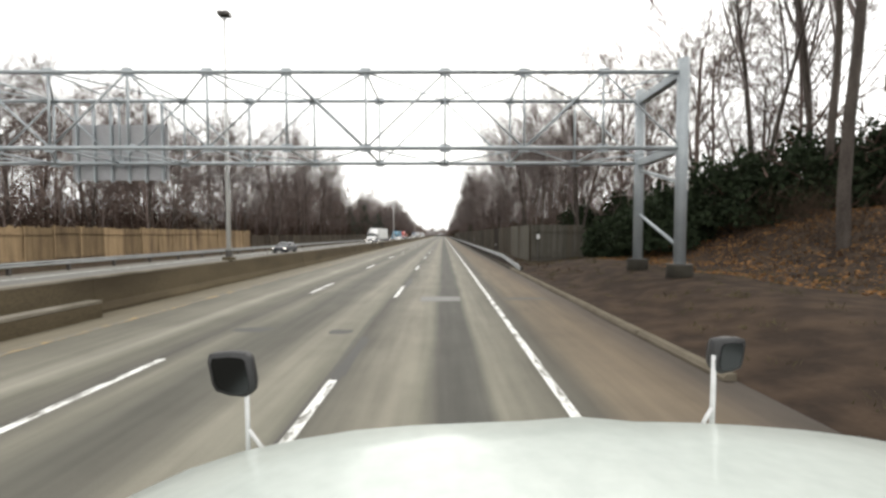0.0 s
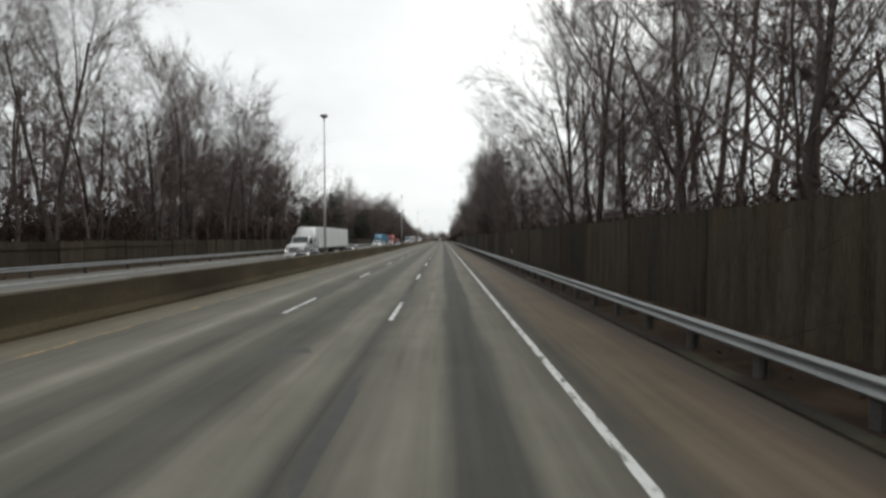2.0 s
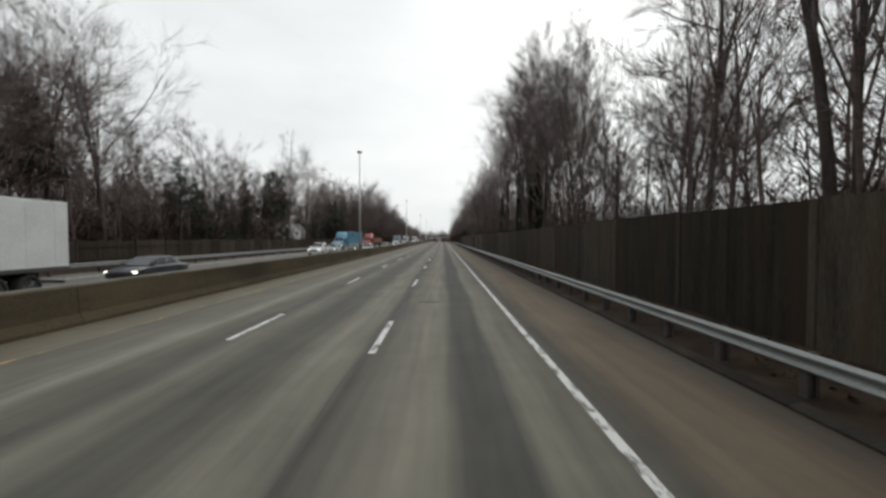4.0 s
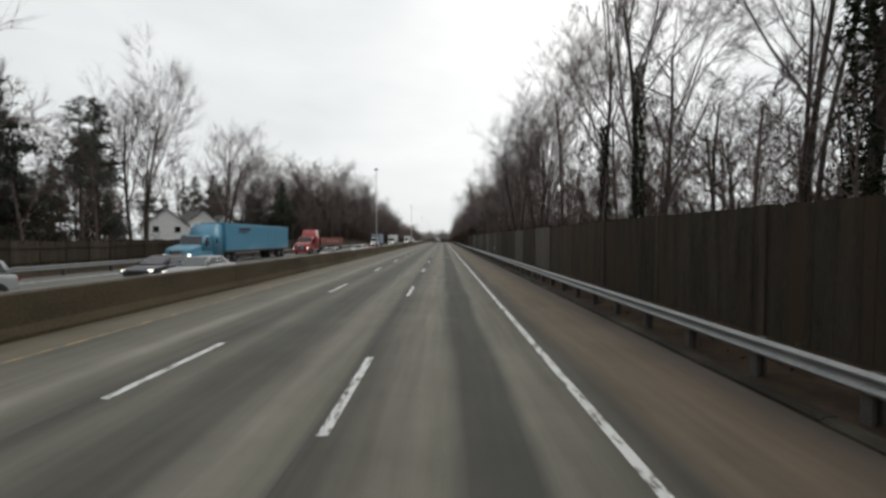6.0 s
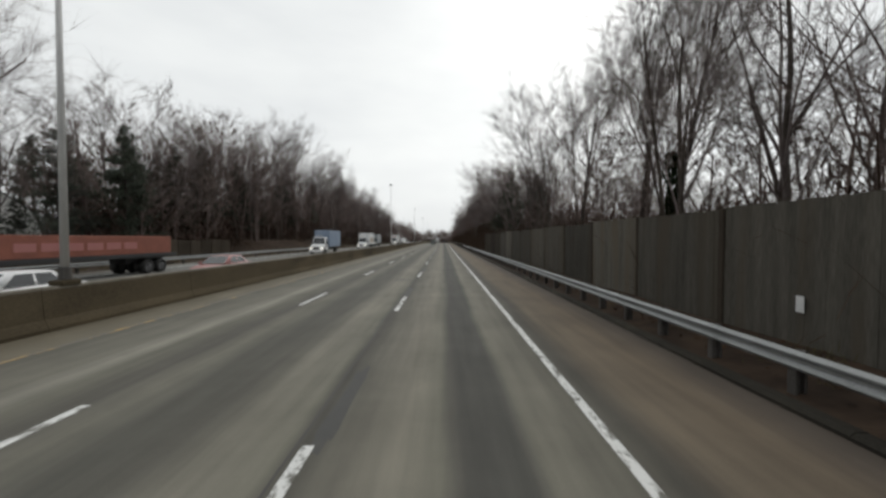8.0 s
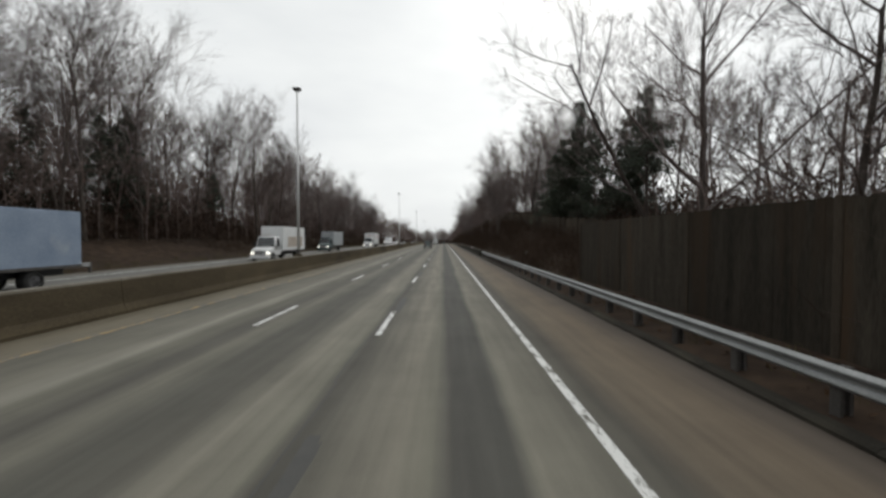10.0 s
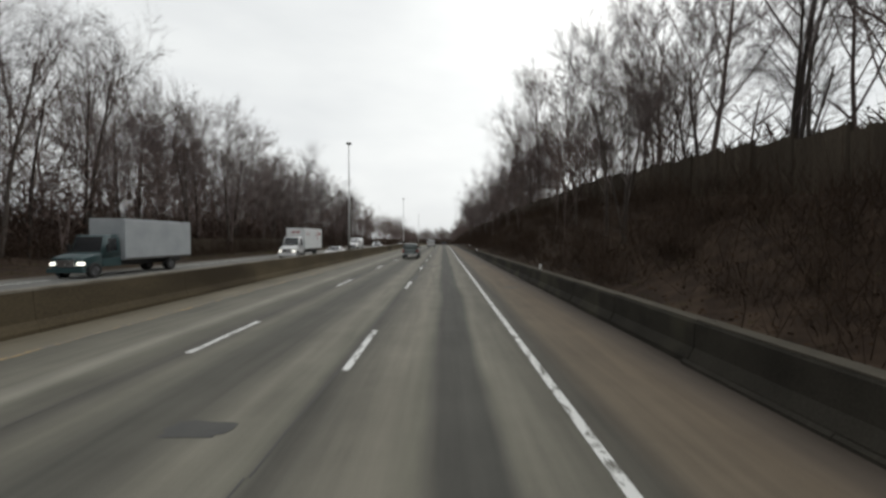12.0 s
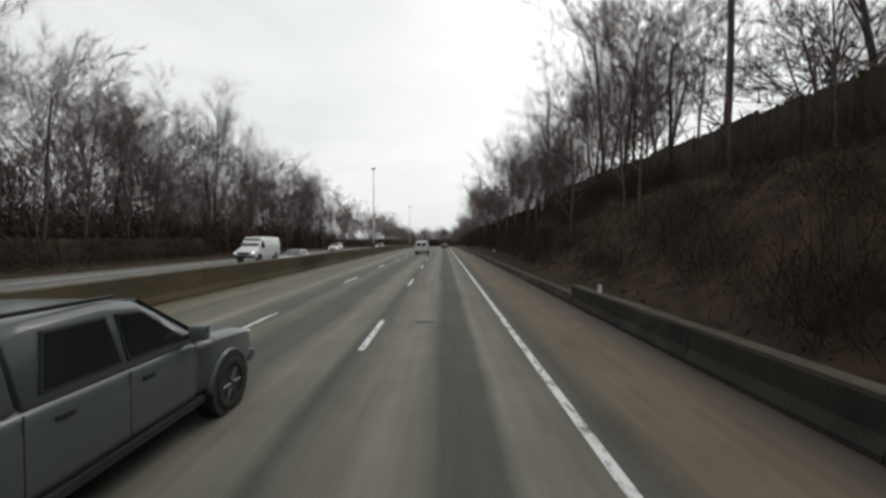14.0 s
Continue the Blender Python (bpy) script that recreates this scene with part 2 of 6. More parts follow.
def ground_mat():
    """Verge soil: litter, dead grass and dirt in drifts."""
    m = bpy.data.materials.new("verge_soil")
    m.use_nodes = True
    n, l = m.node_tree.nodes, m.node_tree.links
    bsdf = n["Principled BSDF"]
    geo = n.new("ShaderNodeNewGeometry")
    a, b, c = (n.new("ShaderNodeTexNoise") for _ in range(3))
    for t, s, d in ((a, 0.09, 6), (b, 1.3, 8), (c, 14, 4)):
        t.inputs["Scale"].default_value, t.inputs["Detail"].default_value = s, d
        l.new(geo.outputs["Position"], t.inputs["Vector"])
    r1, r2 = n.new("ShaderNodeValToRGB"), n.new("ShaderNodeValToRGB")
    r1.color_ramp.elements[0].position, r1.color_ramp.elements[0].color = 0.35, (0.024, 0.016, 0.012, 1)
    r1.color_ramp.elements[1].position, r1.color_ramp.elements[1].color = 0.65, (0.053, 0.035, 0.024, 1)
    r2.color_ramp.elements[0].position, r2.color_ramp.elements[0].color = 0.42, (0.018, 0.013, 0.010, 1)
    r2.color_ramp.elements[1].position, r2.color_ramp.elements[1].color = 0.62, (0.066, 0.045, 0.030, 1)
    l.new(a.outputs["Fac"], r1.inputs["Fac"])
    l.new(b.outputs["Fac"], r2.inputs["Fac"])
    mx = n.new("ShaderNodeMix")
    mx.data_type = "RGBA"
    l.new(c.outputs["Fac"], mx.inputs[0])
    l.new(r1.outputs["Color"], mx.inputs[6])
    l.new(r2.outputs["Color"], mx.inputs[7])
    l.new(mx.outputs[2], bsdf.inputs["Base Color"])
    bsdf.inputs["Roughness"].default_value = 0.95
    bsdf.inputs["Specular IOR Level"].default_value = 0.12
    bp = n.new("ShaderNodeBump")
    bp.inputs["Strength"].default_value, bp.inputs["Distance"].default_value = 0.6, 0.08
    l.new(b.outputs["Fac"], bp.inputs["Height"])
    l.new(bp.outputs["Normal"], bsdf.inputs["Normal"])
    return m


M_ground = ground_mat()
M_rubber = mat("rubber", (0.012, 0.012, 0.012), (0.030, 0.029, 0.028), 0.85, scale=6, fine=40, where="Object")
M_black = mat("black_plastic", (0.014, 0.014, 0.015), (0.030, 0.030, 0.031), 0.5, scale=6, fine=60, bump=0.05, where="Object")
M_chrome = mat("brushed_chrome", (0.45, 0.45, 0.46), (0.60, 0.60, 0.61), 0.25, metal=0.9, scale=4, fine=40, bump=0.02, where="Object")
M_rim = mat("alloy_rim", (0.1, 0.1, 0.105), (0.2, 0.2, 0.205), 0.4, metal=0.7, scale=6, fine=40, bump=0.05, where="Object")
M_glass = mat("tinted_glass", (0.010, 0.012, 0.014), (0.022, 0.025, 0.028), 0.08, scale=2, fine=10, bump=0, coat=0.6, where="Object")
M_red_lens = mat("red_lens", (0.25, 0.012, 0.010), (0.36, 0.022, 0.018), 0.25, scale=6, fine=30, bump=0, where="Object")
M_head = glow_mat("headlight_lens", (1.0, 0.95, 0.85), 1.6)
M_lens = mat("clear_lens", (0.50, 0.50, 0.50), (0.66, 0.66, 0.66), 0.15, scale=6, fine=30, bump=0, coat=0.5, where="Object")
M_sign = mat("white_sign_sheet", (0.55, 0.55, 0.54), (0.70, 0.70, 0.69), 0.6, scale=2, fine=20, bump=0)
M_sign_back = mat("sign_back_aluminium", (0.26, 0.26, 0.27), (0.36, 0.36, 0.37), 0.55, metal=0.3, scale=1, fine=12, bump=0.03)


def car_paint(name, c, dirt=0.88, rough=0.35):
    return mat(name, tuple(v * dirt for v in c), c, rough, scale=1.2, fine=20, bump=0.01, coat=0.5, where="Object")


P_white = car_paint("white_paint", (0.72, 0.72, 0.72))
P_blue = car_paint("sky_blue_paint", (0.085, 0.27, 0.40))
P_red = car_paint("red_paint", (0.34, 0.022, 0.018))
P_rust = mat("rust_red_panel", (0.16, 0.050, 0.032), (0.25, 0.085, 0.055), 0.7, scale=1.5, fine=20, bump=0.1, where="Object")
P_grey = car_paint("grey_green_paint", (0.088, 0.110, 0.108), 0.8)
P_silver = car_paint("silver_paint", (0.34, 0.35, 0.36))
P_dark = car_paint("dark_paint", (0.030, 0.032, 0.042))
P_teal = car_paint("dark_teal_paint", (0.030, 0.062, 0.066))
P_tan = car_paint("tan_paint", (0.26, 0.24, 0.20))
P_pink = car_paint("faded_red_paint", (0.38, 0.16, 0.15))
P_box = mat("white_box_panel", (0.62, 0.63, 0.63), (0.76, 0.77, 0.77), 0.5, scale=0.8, fine=12, bump=0.03, spots=(0.56, 0.55, 0.53), where="Object")
P_greybox = mat("grey_box_panel", (0.28, 0.30, 0.31), (0.40, 0.42, 0.43), 0.55, scale=0.8, fine=12, bump=0.03, where="Object")
P_faded = mat("faded_brown_panel", (0.36, 0.30, 0.25), (0.52, 0.46, 0.40), 0.6, scale=0.9, fine=12, bump=0.03, spots=(0.60, 0.58, 0.55), where="Object")
P_bluebox = mat("faded_blue_box_panel", (0.17, 0.22, 0.30), (0.27, 0.33, 0.42), 0.55, scale=0.8, fine=12, bump=0.03, spots=(0.42, 0.44, 0.46), where="Object")
M_hood = mat("pale_hood_paint", (0.41, 0.45, 0.425), (0.51, 0.55, 0.52), 0.35, scale=0.8, fine=18, bump=0.02, coat=0.5, where="Object")
M_siding = mat("house_siding", (0.700, 0.700, 0.672), (0.868, 0.868, 0.840), 0.8, scale=1, fine=6, stretch=(0.3, 0.3, 6), bump=0.2)
M_siding_tan = mat("tan_house_siding", (0.30, 0.27, 0.21), (0.40, 0.36, 0.29), 0.8, scale=1, fine=6, stretch=(0.3, 0.3, 6), bump=0.2)
M_roof = mat("roof_shingles", (0.070, 0.066, 0.064), (0.14, 0.13, 0.125), 0.9, scale=2, fine=12, bump=0.3)


# ---- geometry helpers ----
def mesh_of(name, verts, faces, material, smooth=False):
    me = bpy.data.meshes.new(name)
    me.from_pydata([tuple(v) for v in verts], [], faces)
    me.validate()
    me.materials.append(material)
    if smooth:
        me.polygons.foreach_set("use_smooth", [True] * len(me.polygons))
    me.update()
    return me


def child(name, me, parent, at=None, label=""):
    ob = new(name, me)
    ob.parent = parent
    if at is not None:
        ob.matrix_basis = at
    if label:
        ob["label"] = label
    return ob


def part(name, bm, material, parent, label="", smooth=False):
    """One bmesh as one mesh object under a thing or part."""
    me = bpy.data.meshes.new(name)
    bm.normal_update()
    bm.to_mesh(me)
    bm.free()
    me.materials.append(material)
    if smooth:
        me.polygons.foreach_set("use_smooth", [True] * len(me.polygons))
    return child(name, me, parent, None, label)


def thing(name, label, category, at=(0, 0, 0), turn=0.0, group="", kind=""):
    ob = new(name)
    ob.empty_display_size = 0.3
    ob.matrix_basis = pose(at[0], at[1], at[2], 0, 0, turn)
    return tagged(ob, label, category, group, kind)


def box(bm, x0, x1, y0, y1, z0, z1, bevel=0.0):
    r = bmesh.ops.create_cube(bm, size=1.0)
    vs = r["verts"]
    bmesh.ops.scale(bm, vec=(x1 - x0, y1 - y0, z1 - z0), verts=vs)
    bmesh.ops.translate(bm, vec=((x0 + x1) / 2, (y0 + y1) / 2, (z0 + z1) / 2), verts=vs)
    if bevel:
        es = list({e for v in vs for e in v.link_edges})
        bmesh.ops.bevel(bm, geom=es, offset=bevel, segments=2, affect="EDGES", profile=0.6)
    return bm


def boxed(x0, x1, y0, y1, z0, z1, bevel=0.0):
    return box(bmesh.new(), x0, x1, y0, y1, z0, z1, bevel)


def rod(bm, a, b, r0, r1=None, n=8):
    a, b = Vector(a), Vector(b)
    d = b - a
    m = Matrix.Translation((a + b) / 2) @ d.to_track_quat("Z", "Y").to_matrix().to_4x4()
    bmesh.ops.create_cone(bm, cap_ends=True, segments=n, radius1=r0, radius2=r0 if r1 is None else r1, depth=d.length, matrix=m)
    return bm


def loft(bm, rings):
    """Skin over rings of equal length, with end caps."""
    rs = [[bm.verts.new(p) for p in ring] for ring in rings]
    k = len(rs[0])
    for a, b in zip(rs, rs[1:]):
        for i in range(k):
            bm.faces.new((a[i], a[(i + 1) % k], b[(i + 1) % k], b[i]))
    bm.faces.new(rs[0][::-1])
    bm.faces.new(rs[-1])
    bmesh.ops.recalc_face_normals(bm, faces=bm.faces)
    return bm


def fall(y):
    """The road's own height: level, then dropping away beyond a crest."""
    if y < 400:
        return 0.0
    if y < 600:
        return -0.00006 * (y - 400) ** 2
    return -2.4 - 0.024 * (min(y, 1000) - 600)


def step(a, b, v):
    u = min(max((v - a) / (b - a), 0.0), 1.0)
    return u * u * (3 - 2 * u)


BANK_Y = (272, 290, 315, 335, 350, 400, 520, 620)
BANK_Z = (0.0, 0.6, 2.2, 4.0, 4.8, 5.4, 4.6, 0.0)


def ground_z(x, y):
    """Height of the verge and banks."""
    z = fall(y) + 13.0 * step(885, 1000, y)
    if -26.6 < x < 4.9:
        return z - 0.06
    rough = 0.12 * noise.noise((x * 0.25, y * 0.25, 0.0)) + 0.05 * noise.noise((x * 0.9, y * 0.9, 3.0))
    if x >= 4.9:
        toe = step(4.9, 5.6, x) * 0.10
        first = (1 - step(26, 36, y)) * (3.0 * step(12, 22, x) + 3.0 * step(22, 34, x))
        early = 1 - step(26, 33, y)
        flat = 0.8 * step(9, 16, x) * (1 - early) + 0.75 * step(5.4, 9.2, x) * early
        crest = float(np.interp(y, BANK_Y, BANK_Z))
        back = 1 - step(45, 110, x)
        return z + toe + (first + flat + crest * step(5.3, 14.6, x)) * back + rough * step(5.0, 7.0, x)
    bank = 2.4 * step(0, 1, (-29.0 - x) / 11.0) * step(268, 292, y) * (1 - step(330, 360, y)) * (1 - step(0, 1, (-60 - x) / 40.0))
    return z + 0.02 + bank + rough * step(0, 1, (-26.6 - x) / 2.0)


def frange(a, b, s):
    return [a + s * i for i in range(int(round((b - a) / s)) + 1)]


# ---- ground, carriageways ----
gx = [-2500, -1200, -600, -300, -180, -120] + frange(-90, -50, 8) + frange(-46, -27, 1.9) + [-26.3, -18, -8, 0, 4.6] + frange(4.95, 22, 0.85) + frange(24, 60, 4) + [75, 100, 150, 250, 600, 1200, 2500]
gy = [-900, -300, -120, -60, -30] + frange(-20, 520, 2.5) + frange(530, 1000, 12) + [1100, 1300, 1800, 3000]
verts = [(x, y, ground_z(x, y) if abs(x) < 300 else fall(y)) for y in gy for x in gx]
nx = len(gx)
faces = [(j * nx + i, j * nx + i + 1, (j + 1) * nx + i + 1, (j + 1) * nx + i) for j in range(len(gy) - 1) for i in range(nx - 1)]
ground = tagged(new("ground", mesh_of("ground", verts, faces, M_ground, True)), "brown leaf-littered verge soil and low banks", "ground", kind="structure")


def strip(name, x0, x1, y0, y1, material, label, category, lift=0.0):
    ys = sorted({y0, y1, *[y for y in frange(-200, 1100, 20) if y0 < y < y1]})
    vs = [(x, y, fall(y) + lift) for y in ys for x in (x0, x1)]
    fs = [(2 * i, 2 * i + 1, 2 * i + 3, 2 * i + 2) for i in range(len(ys) - 1)]
    return tagged(new(name, mesh_of(name, vs, fs, material)), label, category, kind="structure")


road = strip("road", -10.9, 4.95, -150, 890, M_road, "worn grey three-lane asphalt road with brownish shoulders", "road")
road_2 = strip("road_oncoming", -26.3, -11.1, -150, 890, M_oncoming, "grey asphalt carriageway for oncoming traffic", "road")


def slab(x0, x1, length, h):
    vs = [(x, y, z) for z in (0, h) for x, y in ((x0, 0), (x1, 0), (x1, length), (x0, length))]
    return vs, [(4, 5, 6, 7), (0, 1, 5, 4), (1, 2, 6, 5), (2, 3, 7, 6), (3, 0, 4, 7)]


def paint_line(name, x, width, y0, y1, material, parent, h=0.005):
    ys = frange(y0, y1, 12.19)
    me = mesh_of(name, *slab(-width / 2, width / 2, 12.19, h), material)
    for y in ys[:-1]:
        slope = math.atan2(fall(y + 12.19) - fall(y), 12.19)
        child(name, me, parent, pose(x, y, fall(y), math.degrees(slope), 0, 0))


CYCLE, DASH = 12.19, 3.05
rnd = random.Random(4)
dash_me = mesh_of("lane_dash", *slab(-0.075, 0.075, DASH + 0.25, 0.006), M_white)
for x, shift in ((-1.86, 3.35), (-5.55, 4.5)):
    for i in range(-2, 52):
        y = shift + CYCLE * i
        child("lane_dash", dash_me, road, pose(x + rnd.uniform(-0.02, 0.02), y, fall(y)))
for x in (-15.9, -19.6):
    for i in range(-2, 40):
        child("lane_dash", dash_me, road_2, pose(x, 1.5 + CYCLE * i, fall(1.5 + CYCLE * i)))
paint_line("edge_line", 1.80, 0.15, -24.4, 600, M_white, road)
paint_line("edge_line", -9.05, 0.12, -24.4, 600, M_yellow, road)
paint_line("edge_line", -12.35, 0.12, -24.4, 500, M_yellow, road_2)
paint_line("edge_line", -23.4, 0.14, -24.4, 500, M_white, road_2)


def blot(rx, ry, seed):
    """A ragged flat patch."""
    r = random.Random(seed)
    k = 18
    vs = [(0, 0, 0.003)]
    for i in range(k):
        a = 2 * math.pi * i / k
        s = r.uniform(0.72, 1.1)
        c, d = math.cos(a), math.sin(a)
        vs.append((rx * s * math.copysign(abs(c) ** 0.5, c), ry * s * math.copysign(abs(d) ** 0.5, d), 0.003))
    return vs, [(0, i + 1, (i + 1) % k + 1) for i in range(k)]


seal = [mesh_of("seal_patch", *blot(0.13, 1.7, s), M_tar) for s in (1, 2, 3)]
for i in range(0, 36):
    if rnd.random() < 0.75:
        child("seal_patch", seal[i % 3], road, pose(-1.80 + rnd.uniform(-0.06, 0.06), 8.3 + CYCLE * i + rnd.uniform(-0.4, 0.8), fall(CYCLE * i) + 0.001))
    if rnd.random() < 0.45:
        child("seal_patch", seal[(i + 1) % 3], road, pose(-5.5 + rnd.uniform(-0.06, 0.06), 8.6 + CYCLE * i, fall(CYCLE * i) + 0.001))
seam = [mesh_of("road_seam", [(0.10 * noise.noise((0.3 * k, s, 1.0)) + e, k * 1.016, 0.004) for k in range(13) for e in (-0.016, 0.016)], [(2 * k, 2 * k + 1, 2 * k + 3, 2 * k + 2) for k in range(12)], M_tar) for s in (1.3, 5.7, 9.1)]
for i in range(-1, 40):
    for x in (-2.02, -5.72):
        if rnd.random() < (0.9 if x > -3 else 0.55):
            child("road_seam", seam[rnd.randrange(3)], road, pose(x, CYCLE * i, fall(CYCLE * i) + 0.001))
tar = [mesh_of("tar_patch", *blot(0.75, 0.32, s), M_tar) for s in (5, 6, 7)]
for i, (x, y, w) in enumerate([(-4.9, 10.2, 0.7), (-2.6, 10.0, 0.4), (3.1, 15.2, 1.3), (2.6, 41.0, 0.5), (0.3, 47.0, 0.6), (-3.7, 61.0, 0.8), (-6.8, 92.0, 0.7), (-0.9, 120.0, 0.6),
                               (-3.9, 139.0, 0.9), (-6.6, 160.0, 0.7), (-0.4, 182.0, 0.5), (-2.7, 233.0, 0.8), (-1.2, 348.0, 0.8), (3.4, 333.0, 0.5), (-0.6, 372.0, 0.5), (-6.9, 296.0, 0.8), (-3.2, 318.0, 0.6)]):
    child("tar_patch", tar[i % 3], road, pose(x, y, 0.002) @ Matrix.Diagonal((w, 0.8, 1, 1)))
paler = mesh_of("pale_patch", *slab(-0.75, 0.75, 1.1, 0.004), mat("pale_asphalt_patch", (0.15, 0.148, 0.14), (0.20, 0.198, 0.19), 0.8, scale=3, fine=60))
child("pale_patch", paler, road, pose(-0.1, 14.6, 0.001))
child("pale_patch", paler, road, pose(-0.1, 208.6, 0.001))


def sweep(name, profile, length, material, smooth=False):
    """A closed cross-section (x, z) drawn out along y."""
    k = len(profile)
    vs = [(x, 0.0, z) for x, z in profile] + [(x, length, z) for x, z in profile]
    fs = [(i, (i + 1) % k, k + (i + 1) % k, k + i) for i in range(k)] + [tuple(range(k))[::-1], tuple(range(k, 2 * k))]
    me = mesh_of(name, vs, fs, material, smooth)
    bm = bmesh.new()
    bm.from_mesh(me)
    bmesh.ops.recalc_face_normals(bm, faces=bm.faces)
    bm.to_mesh(me)
    bm.free()
    return me


# ---- median barrier: stained concrete segments with a pale worn top ----
median = thing("median_barrier", "brown-stained concrete median barrier with pale worn top", "barrier", kind="structure")
seg_me = sweep("barrier_segment", [(-0.32, -0.05), (0.32, -0.05), (0.32, 0.10), (0.20, 0.33), (0.14, 1.10), (-0.14, 1.10), (-0.20, 0.33), (-0.32, 0.10)], 6.09, M_median)
cap_me = sweep("barrier_cap", [(-0.15, 1.10), (0.15, 1.10), (0.14, 1.17), (-0.14, 1.17)], 6.09, M_cap)
for i in range(-4, 110):
    y = 6.1 * i
    sl = math.degrees(math.atan2(fall(y + 6.1) - fall(y), 6.1))
    at = pose(-10.92 + rnd.uniform(-0.006, 0.006), y, fall(y), sl, 0, 0)
    s = child("barrier_segment", seg_me, median, at)
    child("barrier_cap", cap_me, s)

step_block = thing("median_step", "low pale concrete step in front of the median barrier", "barrier", (-10.35, 0, 0), kind="structure")
part("step_wall", boxed(-0.20, 0.20, -20, 11.8, -0.05, 0.42, 0.02), M_median, step_block)
part("step_top", boxed(-0.20, 0.21, -20, 11.8, 0.424, 0.52, 0.02), M_cap, step_block)

# ---- lighting masts standing on the median ----
def light_mast(y, h=13.4):
    m = thing("light_mast", "tall tapered galvanised highway light mast on the median", "street lamp", (-10.92, y, fall(y) + 1.17), group="median light masts")
    part("base_block", boxed(-0.20, 0.20, -0.30, 0.30, 0.0, 0.14, 0.03), M_median, m, "concrete footing block")
    bm = bmesh.new()
    rod(bm, (0, 0, 0.16), (0, 0, 0.5), 0.17, 0.15, 12)
    part("collar", bm, M_steel_dull, m)
    bm = bmesh.new()
    rod(bm, (0, 0, 0.5), (0, 0, h - 1.3), 0.105, 0.055, 12)
    part("pole", bm, M_mast, m, smooth=True)
    for s in (-1, 1):
        bm = bmesh.new()
        rod(bm, (0, 0, h - 1.45), (0.16 * s, 0, h - 1.22), 0.03, 0.025, 6)
        lamp = part("bracket", bm, M_steel, m)
        part("lamp_head", boxed(0.145 * s - 0.13, 0.145 * s + 0.13, -0.2, 0.2, h - 1.22, h - 1.02, 0.04), M_steel_dull, lamp)
    return m


for y in (20.3, 88.3, 155.4, 220.4, 291.0, 359.2, 423.0, 491.0):
    light_mast(y)

# ---- guardrails ----
W_BEAM = [(0.0, 0.44), (0.028, 0.455), (0.082, 0.49), (0.082, 0.515), (0.02, 0.575), (0.02, 0.615), (0.082, 0.675), (0.082, 0.70), (0.028, 0.735), (0.0, 0.75),
          (-0.006, 0.745), (0.020, 0.728), (0.074, 0.696), (0.074, 0.679), (0.012, 0.618), (0.012, 0.572), (0.074, 0.511), (0.074, 0.494), (0.020, 0.462), (-0.006, 0.445)]


def guardrail(x, face, y0, y1, spacing, label, dip=True):
    """face: -1 when the beam faces towards -x."""
    g = thing("guardrail", label, "guardrail", (x, y0, fall(y0)), kind="structure")
    L = 7.62
    beam = sweep("beam", [(face * px, pz) for px, pz in W_BEAM], L + 0.12, M_steel, False)
    bm = bmesh.new()
    box(bm, -0.07, -0.02, -0.075, 0.075, -0.3, 0.72)
    box(bm, -0.16, -0.07, -0.012, 0.012, -0.3, 0.72)
    box(bm, -0.21, -0.16, -0.075, 0.075, -0.3, 0.72)
    post = bpy.data.meshes.new("post")
    if face < 0:
        bmesh.ops.scale(bm, vec=(-1, 1, 1), verts=bm.verts)
        bmesh.ops.reverse_faces(bm, faces=bm.faces)
    bm.to_mesh(post)
    bm.free()
    post.materials.append(M_steel_dull)
    n = int((y1 - y0) / L)
    for i in range(n):
        y = y0 + L * i
        tilt = rnd.uniform(-0.10, 0.10)
        drop = -0.42 if dip and i == 0 else 0.0
        sl = math.degrees(math.atan2(fall(y + L) - fall(y) - drop, L))
        child("beam", beam, g, pose(0, L * i, fall(y) - fall(y0) + drop, sl + tilt * 0.5, 0, tilt))
    for i in range(int(n * L / spacing) + 1):
        y = spacing * i + 0.3
        low = -0.42 * max(0.0, 1 - y / L) if dip else 0.0
        child("post", post, g, pose(0, y, fall(y0 + y) - fall(y0) + low, 0, 0, rnd.uniform(-2, 2)))
    return g


guardrail(5.18, -1, 26.5, 316.4, 1.905, "galvanised W-beam guardrail on steel posts beside the shoulder")
guardrail(-25.75, 1, -30.0, 296.0, 3.81, "galvanised W-beam guardrail along the far shoulder", dip=False)

# ---- kerb and right-hand concrete barriers ----
kerb = thing("kerb", "dirty low concrete kerb edging the shoulder", "kerb", kind="structure")
kerb_me = sweep("kerb_stone", [(4.70, -0.05), (4.70, 0.06), (4.76, 0.13), (4.93, 0.13), (4.93, -0.05)], 3.02, M_kerb)
# stones from the eighth on are darker and a little lower
kerb_dark = sweep("kerb_stone", [(4.70, -0.05), (4.70, 0.05), (4.76, 0.10), (4.93, 0.10), (4.93, -0.05)], 3.04, M_dark_conc)
for i in range(0, 103):
    child("kerb_stone", kerb_me if i < 7 else kerb_dark, kerb, pose(rnd.uniform(-0.012, 0.012), 6.6 + 3.05 * i, rnd.uniform(-0.012, 0.008)))


